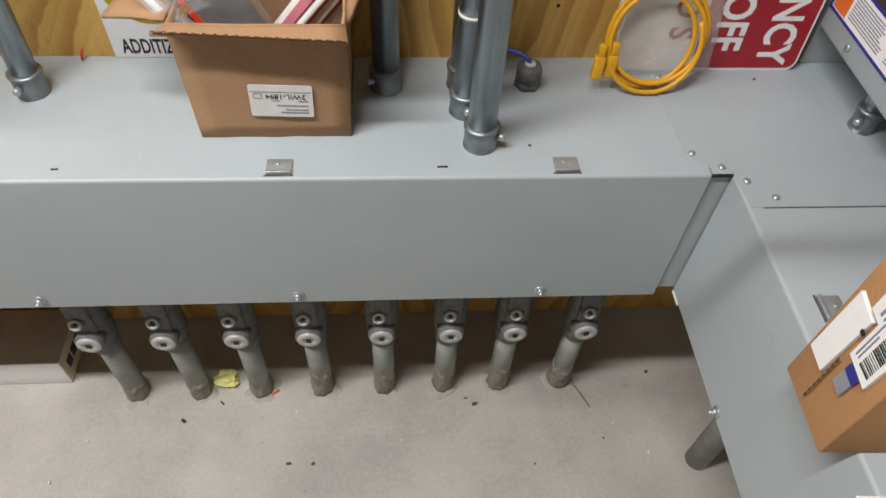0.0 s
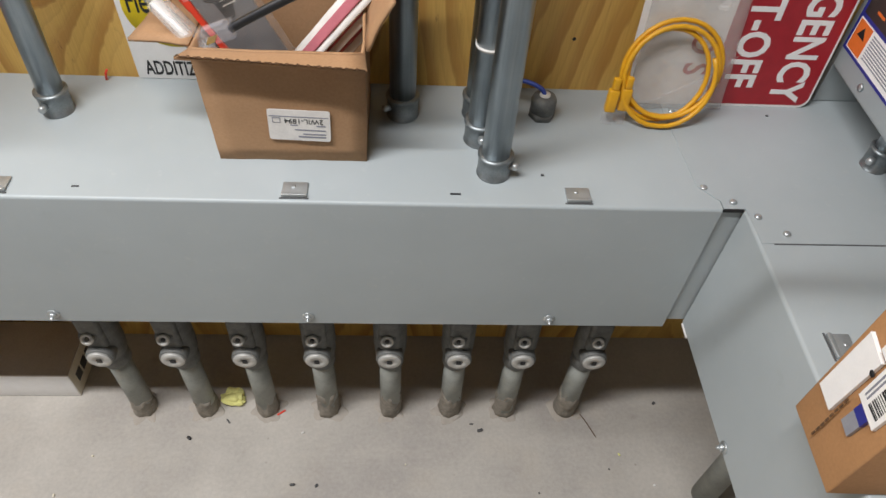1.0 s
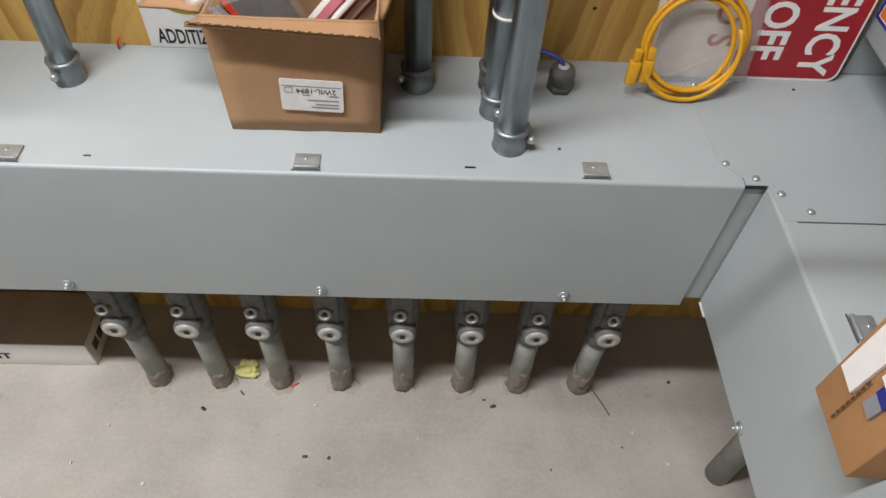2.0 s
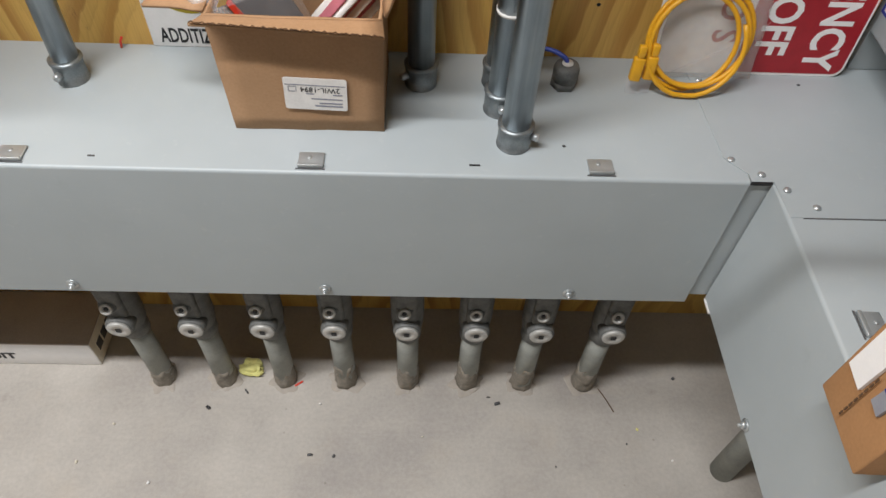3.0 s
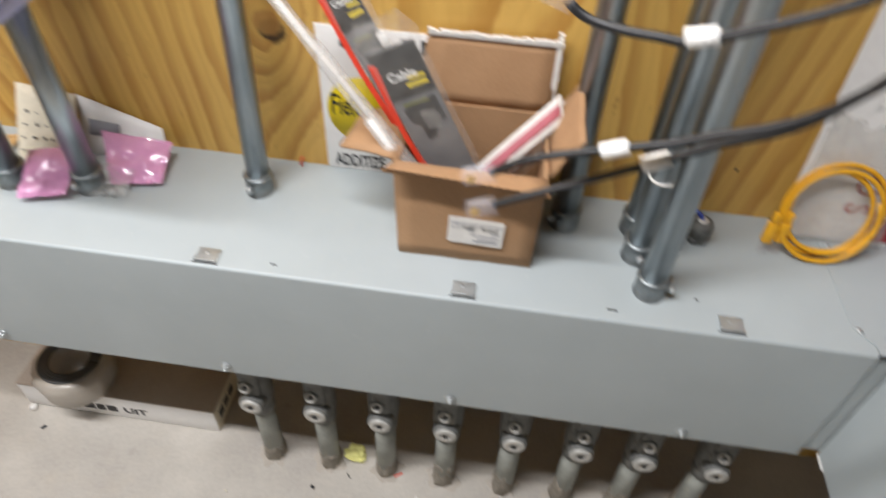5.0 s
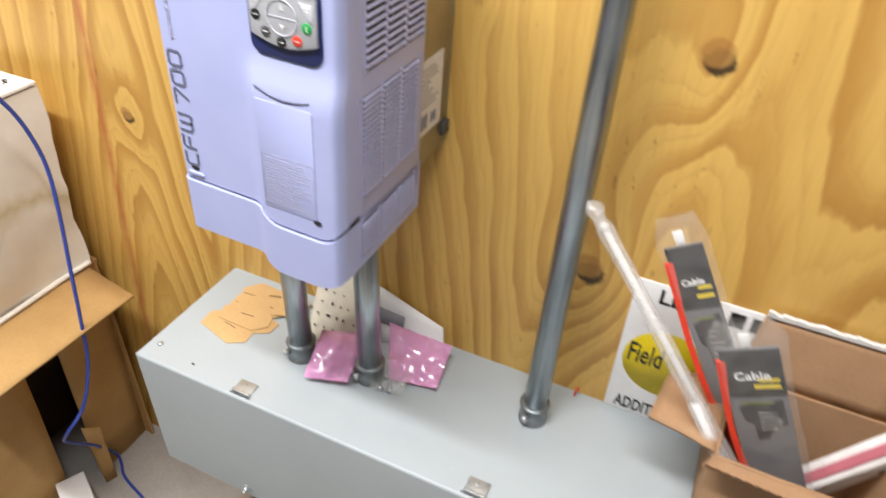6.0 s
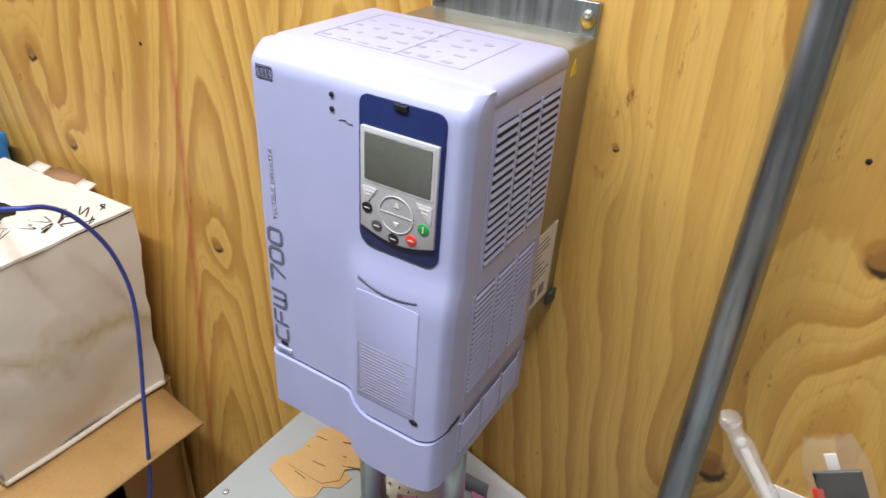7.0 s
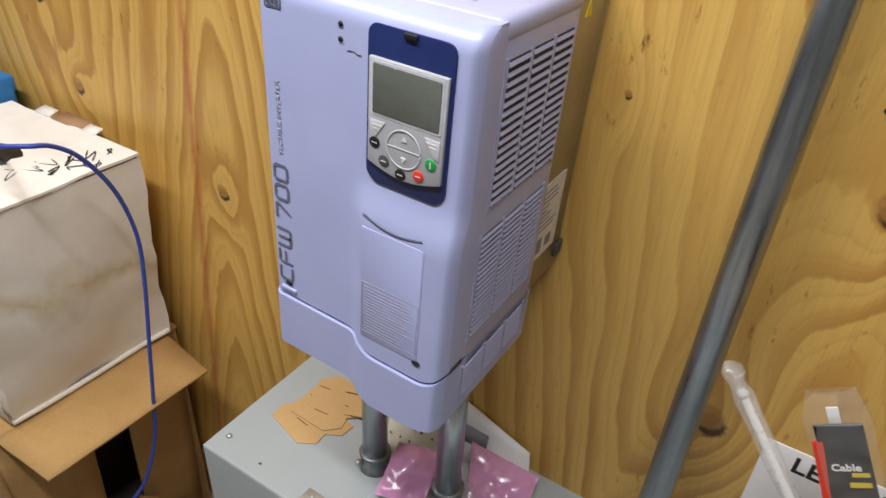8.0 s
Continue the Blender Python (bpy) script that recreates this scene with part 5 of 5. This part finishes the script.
soft_bag([(0.283, -0.182, H + 0.006), (0.352, -0.160, H + 0.006), (0.345, -0.085, H + 0.045), (0.272, -0.105, H + 0.040)], 0.014, 1.0, "shiny pink antistatic bag lying against the conduit", M_PINKBAG)
soft_bag([(0.405, -0.120, H + 0.004), (0.484, -0.104, H + 0.004), (0.478, -0.032, 0.742), (0.368, -0.045, 0.760)], 0.012, 7.0, "crumpled pink antistatic bag propped on the wall", M_PINKBAG)
clear_bag = thing("parts_bag", "small clear bag of metal hardware on the wireway", "bag")
own = panel([(0.385, -0.150, H + 0.003), (0.440, -0.140, H + 0.003), (0.440, -0.090, H + 0.020), (0.385, -0.095, H + 0.022)], 0.004, 8, 0.010, seed=3.0)
part("skin", own, M_CLEAR, clear_bag)
hw = bmesh.new()
random.seed(21)
for k in range(6):
    turned([(0.005, 0), (0.005, 0.004)], 6, pose(random.uniform(0.392, 0.435), random.uniform(-0.142, -0.105), H + 0.004, random.uniform(0, 90), random.uniform(0, 90), 0), hw)
part("hardware", hw, M_ZINC, clear_bag)

# ---- cartons stacked at the left ----
def warped(corner_low, corner_high, fn, n=10):
    """A closed box, finely cut, bent by fn."""
    own = bmesh.new()
    bmesh.ops.create_cube(own, size=1)
    bmesh.ops.subdivide_edges(own, edges=own.edges[:], cuts=n, use_grid_fill=True)
    lo, hi = Vector(corner_low), Vector(corner_high)
    for v in own.verts:
        t = v.co + Vector((0.5, 0.5, 0.5))
        v.co = fn(Vector((lo.x + (hi.x - lo.x) * t.x, lo.y + (hi.y - lo.y) * t.y, lo.z + (hi.z - lo.z) * t.z)), t)
    return smooth(own, 40)


def bend(p, t):
    q = p.copy()
    q.x += -0.034 * (1 - t.z) * t.x + 0.010 * math.sin(math.pi * t.z) * t.x * math.sin(math.pi * t.y)
    q.x += 0.022 * max(0, t.y - 0.8) / 0.2 * max(0, 0.25 - t.z) / 0.25 * t.x
    q += Vector((0.005, 0.003, 0.002)) * noise.noise(p * 13) + Vector((0.0045, 0.003, 0.001)) * noise.noise(p * 30) * (1.7 - t.z)
    q.z += (0.006 * t.y * (1 - t.z))
    return q


white_box = thing("white_carton", "worn white carton with stain and pen marks on top", "box")
wb_top = 1.036
part("body", warped((-0.727, -0.372, 0.6165), (-0.342, -0.047, wb_top - 0.006), bend), M_WHITEBOX, white_box)
part("lid", warped((-0.729, -0.377, wb_top - 0.005), (-0.339, -0.049, wb_top), lambda p, t: p + Vector((0.0, 0.0, 0.004 * noise.noise(p * 14) + 0.003 * t.x)), 8), M_WHITEBOX, white_box)
part("lid_gap", slab(-0.725, -0.3425, -0.373, -0.052, wb_top - 0.0075, wb_top - 0.005), M_CARDDARK, white_box)
part("bottom_fold", sweep([(-0.376, -0.374, 0.6215), (-0.371, -0.29, 0.6205), (-0.370, -0.20, 0.6205), (-0.368, -0.11, 0.622), (-0.357, -0.052, 0.628)], 0.0055, 10, steps=4), M_WHITEBOX, white_box, "turned white lower edge")
part("loose_corner", panel([(-0.40, -0.374, 0.622), (-0.376, -0.374, 0.622), (-0.366, -0.384, 0.69), (-0.43, -0.392, 0.70)], 0.003, 4, 0.004), M_WHITEBOX, white_box)
for x0, x1 in ((-0.500, -0.462), (-0.645, -0.60)):
    part("tab", panel([(x0, -0.052, wb_top), (x1, -0.052, wb_top), (x1, -0.030, wb_top + 0.006), (x0, -0.030, wb_top + 0.006)], 0.003, 2), M_WHITEBOX, white_box)
part("brown_tab", panel([(x1 + 0.005, -0.052, wb_top - 0.002), (-0.505, -0.052, wb_top - 0.002), (-0.505, -0.018, wb_top + 0.001), (x1 + 0.005, -0.018, wb_top + 0.001)], 0.003, 2), M_CARD, white_box, "torn brown tab")
part("hand_hole", turned([(0.036, 0), (0.036, 0.0012)], 24, pose(-0.515, -0.200, wb_top + 0.0035) @ Matrix.Diagonal((1.5, 1.0, 1, 1))), M_BLACK, white_box, "dark hand hole")
pen = bmesh.new()
random.seed(17)
for k in range(9):
    x, y = -0.365 - 0.016 * (k % 5) - 0.01 * (k // 5), -0.12 - 0.028 * (k % 5) + 0.04 * (k // 5)
    stroke = [(x + random.uniform(-0.022, 0.022), y + random.uniform(-0.020, 0.020), wb_top + 0.0042) for j in range(5)]
    sweep(stroke, 0.0010, 5, pen, 5)
part("pen_marks", pen, M_BLACK, white_box, "black felt pen scrawl")

brown = thing("brown_carton", "large open brown carton with wide folded flap on floor", "box")
part("back_panel", slab(-0.98, -0.383, -0.026, -0.021, 0.0, 0.605), M_CARD3, brown)
part("front_panel", slab(-0.98, -0.383, -0.425, -0.420, 0.0, 0.605), M_CARD3, brown)
part("side_panel", slab(-0.98, -0.975, -0.420, -0.026, 0.0, 0.605), M_CARD3, brown)
part("side_panel", panel([(-0.408, -0.026, 0.0), (-0.408, -0.175, 0.0), (-0.383, -0.170, 0.602), (-0.383, -0.026, 0.602)], 0.005, 5, 0.004), M_CARD3, brown)
part("side_panel", panel([(-0.403, -0.265, 0.0), (-0.403, -0.420, 0.0), (-0.383, -0.420, 0.602), (-0.383, -0.250, 0.602)], 0.005, 5, 0.004), M_CARD3, brown)
part("torn_flap", panel([(-0.383, -0.19, 0.0), (-0.37, -0.165, 0.0), (-0.36, -0.165, 0.20), (-0.383, -0.195, 0.22)], 0.004, 4, 0.005), M_CARD3, brown)
part("top_panel", slab(-0.98, -0.375, -0.424, -0.022, 0.6055, 0.6110), M_CARD3, brown)
# dark sheet added inside for the shade behind the open side
part("inner_shade_sheet", slab(-0.62, -0.615, -0.418, -0.028, 0.0, 0.603), M_CARDDARK, brown)
part("wide_flap", panel([(-0.374, -0.410, 0.608), (-0.224, -0.406, 0.607), (-0.212, -0.079, 0.609), (-0.374, -0.055, 0.610)], 0.005, 8, 0.004), M_CARD3, brown)

bin_ob = thing("blue_bin", "blue plastic bin standing behind the white carton", "bin")
part("body", slab(-0.955, -0.742, -0.20, -0.028, 0.612, 1.07, 0.012, 3), M_BLUEBIN, bin_ob)
part("rim", slab(-0.965, -0.743, -0.208, -0.024, 1.045, 1.08, 0.006, 2), M_BLUEBIN, bin_ob)

small = new("small_carton")
small.matrix_basis = pose(-0.345, -0.285, 0.001, 0, 0, -28)
tagged(small, "small white product box standing on the concrete floor", "box")
part("body", slab(-0.05, 0.05, -0.032, 0.032, 0, 0.105, 0.002), M_SIGNWHITE, small)
part("print_patch", slab(0.0502, 0.0508, -0.022, 0.010, 0.035, 0.085), M_LABELGREY, small)
part("print_patch", extruded([(-0.03, 0.03), (0.01, 0.03), (0.01, 0.08), (-0.03, 0.08)], 0.0006, pose(0, -0.032, 0) @ FRONT), M_LABELBLUE, small)

blue = thing("blue_cable", "blue network cable looping over the cartons to floor", "cable")
loop = [(-0.52, -0.207, 1.035), (-0.475, -0.22, 1.075), (-0.385, -0.27, 1.125), (-0.285, -0.305, 1.161), (-0.225, -0.281, 1.17), (-0.225, -0.248, 1.158), (-0.225, -0.214, 1.128), (-0.225, -0.178, 1.065), (-0.225, -0.159, 0.996), (-0.225, -0.155, 0.931), (-0.225, -0.165, 0.838), (-0.225, -0.179, 0.744), (-0.225, -0.193, 0.644), (-0.225, -0.212, 0.533), (-0.23, -0.25, 0.441), (-0.24, -0.296, 0.399)]
loop += [(-0.31, -0.27, 0.30), (-0.36, -0.19, 0.16), (-0.40, -0.13, 0.03), (-0.385, -0.135, 0.004), (-0.343, -0.163, 0.004), (-0.211, -0.204, 0.004), (-0.120, -0.260, 0.004), (-0.068, -0.304, 0.004), (-0.01, -0.41, 0.004), (-0.02, -0.62, 0.004), (-0.20, -0.85, 0.004)]
part("lead", sweep(loop, 0.0036, 10, steps=5), M_BLUE, blue)

# ---- things on the floor below the wireway ----
flat_box = thing("flat_carton", "flat dusty white and brown carton lying on floor", "box")
part("body", slab(-0.010, 0.456, -0.160, -0.030, 0.001, 0.083, 0.002), M_SIGNWHITE, flat_box)
part("lid", slab(-0.011, 0.457, -0.161, -0.029, 0.0835, 0.0875, 0.0015), M_DUSTCARD, flat_box, "dusty brown lid")
lettering("UIT", 0.030, M_BLACK, pose(0.262, -0.1606, 0.036, 90), flat_box, 1.2, bold=0.001)
bars([(0, 0, 0.028, 0.024), (0.033, 0, 0.02, 0.024), (0.058, 0, 0.024, 0.024)], pose(0.135, -0.1602, 0.024, 90), M_BLACK, flat_box, "hidden_letters")
bars([(0.02, 0.03, 0.022, 0.028), (0.048, 0.03, 0.022, 0.028), (0.076, 0.03, 0.022, 0.028)], Matrix.Translation((0.4562, -0.160, 0)) @ pose(0, 0, 0, 90, 0, 90) @ pose(0, 0, 0.0008), M_DARKGREY, flat_box, "hidden_letters")
part("side_face", slab(0.4562, 0.4568, -0.158, -0.032, 0.003, 0.082), M_CREAM, flat_box)

roll = thing("wire_roll", "plastic wrapped roll of wire resting on a carton", "roll", (0.135, -0.128, 0.0885))
wrap = turned([(0.066, 0.0), (0.078, 0.006), (0.082, 0.03), (0.084, 0.06), (0.080, 0.078), (0.070, 0.084), (0.050, 0.082), (0.040, 0.06), (0.038, 0.03)], 40)
for v in wrap.verts:
    n = noise.noise(v.co * 55) * 0.006
    v.co += Vector((v.co.x * n * 10, v.co.y * n * 10, n))
part("wrap", wrap, M_CLOUDY, roll, "clouded plastic wrapping")
for k in range(4):
    ringp = [((0.046 + 0.006 * k) * math.cos(a), (0.046 + 0.006 * k) * math.sin(a), 0.086 + 0.001 * math.sin(3 * a + k)) for a in (2 * math.pi * j / 40 for j in range(41))]
    part("winding", sweep(ringp, 0.0032, 8), M_DARKGREY, roll, "dark wire winding")
ball = thing("foam_bead", "small white foam bead lying on concrete floor", "bead", (0.008, -0.172, 0.0))
own = bmesh.new()
bmesh.ops.create_icosphere(own, subdivisions=2, radius=0.009, matrix=Matrix.Translation((0, 0, 0.0085)))
part("bead", smooth(own, 60), M_WHITE, ball)

note_ob = thing("crumpled_note", "crumpled pale yellow sticky note on concrete floor", "paper")
own = bmesh.new()
bmesh.ops.create_icosphere(own, subdivisions=3, radius=0.021)
for v in own.verts:
    q = v.co * 1.0
    k = 1 + 0.55 * noise.noise(q * 70) + 0.3 * noise.noise(q * 160)
    v.co = Vector((q.x * k * 1.15, q.y * k * 0.85, max(0.0, (q.z * k * 0.6 + 0.012))))
for f in own.faces:
    f.smooth = False
own.transform(pose(0.784, -0.168, 0.0008))
part("note", own, M_NOTE, note_ob)


def crumb(x, y, length, wide, turn, mt, label, name="debris"):
    ob = thing(name, label, "debris", (x, y - 0.014, 0.0), turn, group="bits on the floor")
    part("piece", slab(-length / 2, length / 2, -wide / 2, wide / 2, 0.0002, wide * 0.8 + 0.0004, wide * 0.2, 1), mt, ob)


crumb(0.884, -0.184, 0.020, 0.0035, 35, M_REDPACK, "short red wire offcut lying on the concrete", "wire_offcut")
crumb(0.776, -0.204, 0.012, 0.003, -50, M_DARKGREY, "dark wire offcut lying on the concrete", "wire_offcut")
for x, y, l, w, mt in ((0.703, -0.242, 0.010, 0.006, M_BLACK), (0.934, -0.230, 0.006, 0.004, M_WHITE), (1.308, -0.225, 0.012, 0.006, M_DARKGREY), (0.925, -0.341, 0.010, 0.005, M_DARKGREY), (0.973, -0.343, 0.007, 0.005, M_DARKGREY), (1.599, -0.279, 0.006, 0.004, M_NOTE), (1.572, -0.311, 0.004, 0.003, M_DARKGREY), (1.29, -0.21, 0.008, 0.003, M_DARKGREY), (0.47, -0.36, 0.007, 0.004, M_CREAM), (0.62, -0.40, 0.006, 0.004, M_SIGNWHITE), (1.66, -0.345, 0.004, 0.004, M_SIGNWHITE), (1.70, -0.16, 0.007, 0.006, M_DARKGREY), (-0.06, -0.09, 0.010, 0.007, M_DARKGREY), (0.055, -0.20, 0.012, 0.006, M_DARKGREY), (0.52, -0.28, 0.005, 0.004, M_CREAM), (0.80, -0.45, 0.005, 0.003, M_DARKGREY), (1.15, -0.30, 0.004, 0.003, M_CREAM), (1.42, -0.36, 0.004, 0.003, M_DARKGREY)):
    crumb(x, y, l, w, (x * 977) % 180, mt, "small bit of debris lying on the concrete floor")
straw = thing("wire_offcut", "thin bent strand lying on the concrete floor", "debris")
part("strand", sweep([(1.530, -0.200, 0.0012), (1.543, -0.224, 0.0012), (1.556, -0.254, 0.0012)], 0.0011, 6, steps=3), M_CARDDARK, straw)
bit = thing("wire_offcut", "tiny red wire offcut lying on the wireway", "debris")
part("piece", sweep([(0.688, -0.012, H + 0.002), (0.689, -0.010, H + 0.012), (0.692, -0.008, H + 0.018)], 0.0018, 8), M_REDPACK, bit)
for x, y in ((1.33, -0.20), (1.70, -0.055), (0.10, -0.235)):
    fl = thing("debris", "small bit of debris lying on the wireway", "debris", (x, y, H + 0.0003), group="bits on the wireway")
    part("piece", slab(-0.002, 0.002, -0.0015, 0.0015, 0.0005, 0.002), M_DARKGREY, fl)
hole = thing("nail_head", "dark nail head sunk in the plywood wall", "nail", (1.387, -0.0002, 0.80))
part("head", turned([(0.003, 0), (0.0025, 0.0008)], 10, FRONT), M_BLACK, hole)
for x, z in ((-0.297, 1.323), (0.712, 1.38)):
    fl = copy_thing(hole, pose(x, -0.0002, z))
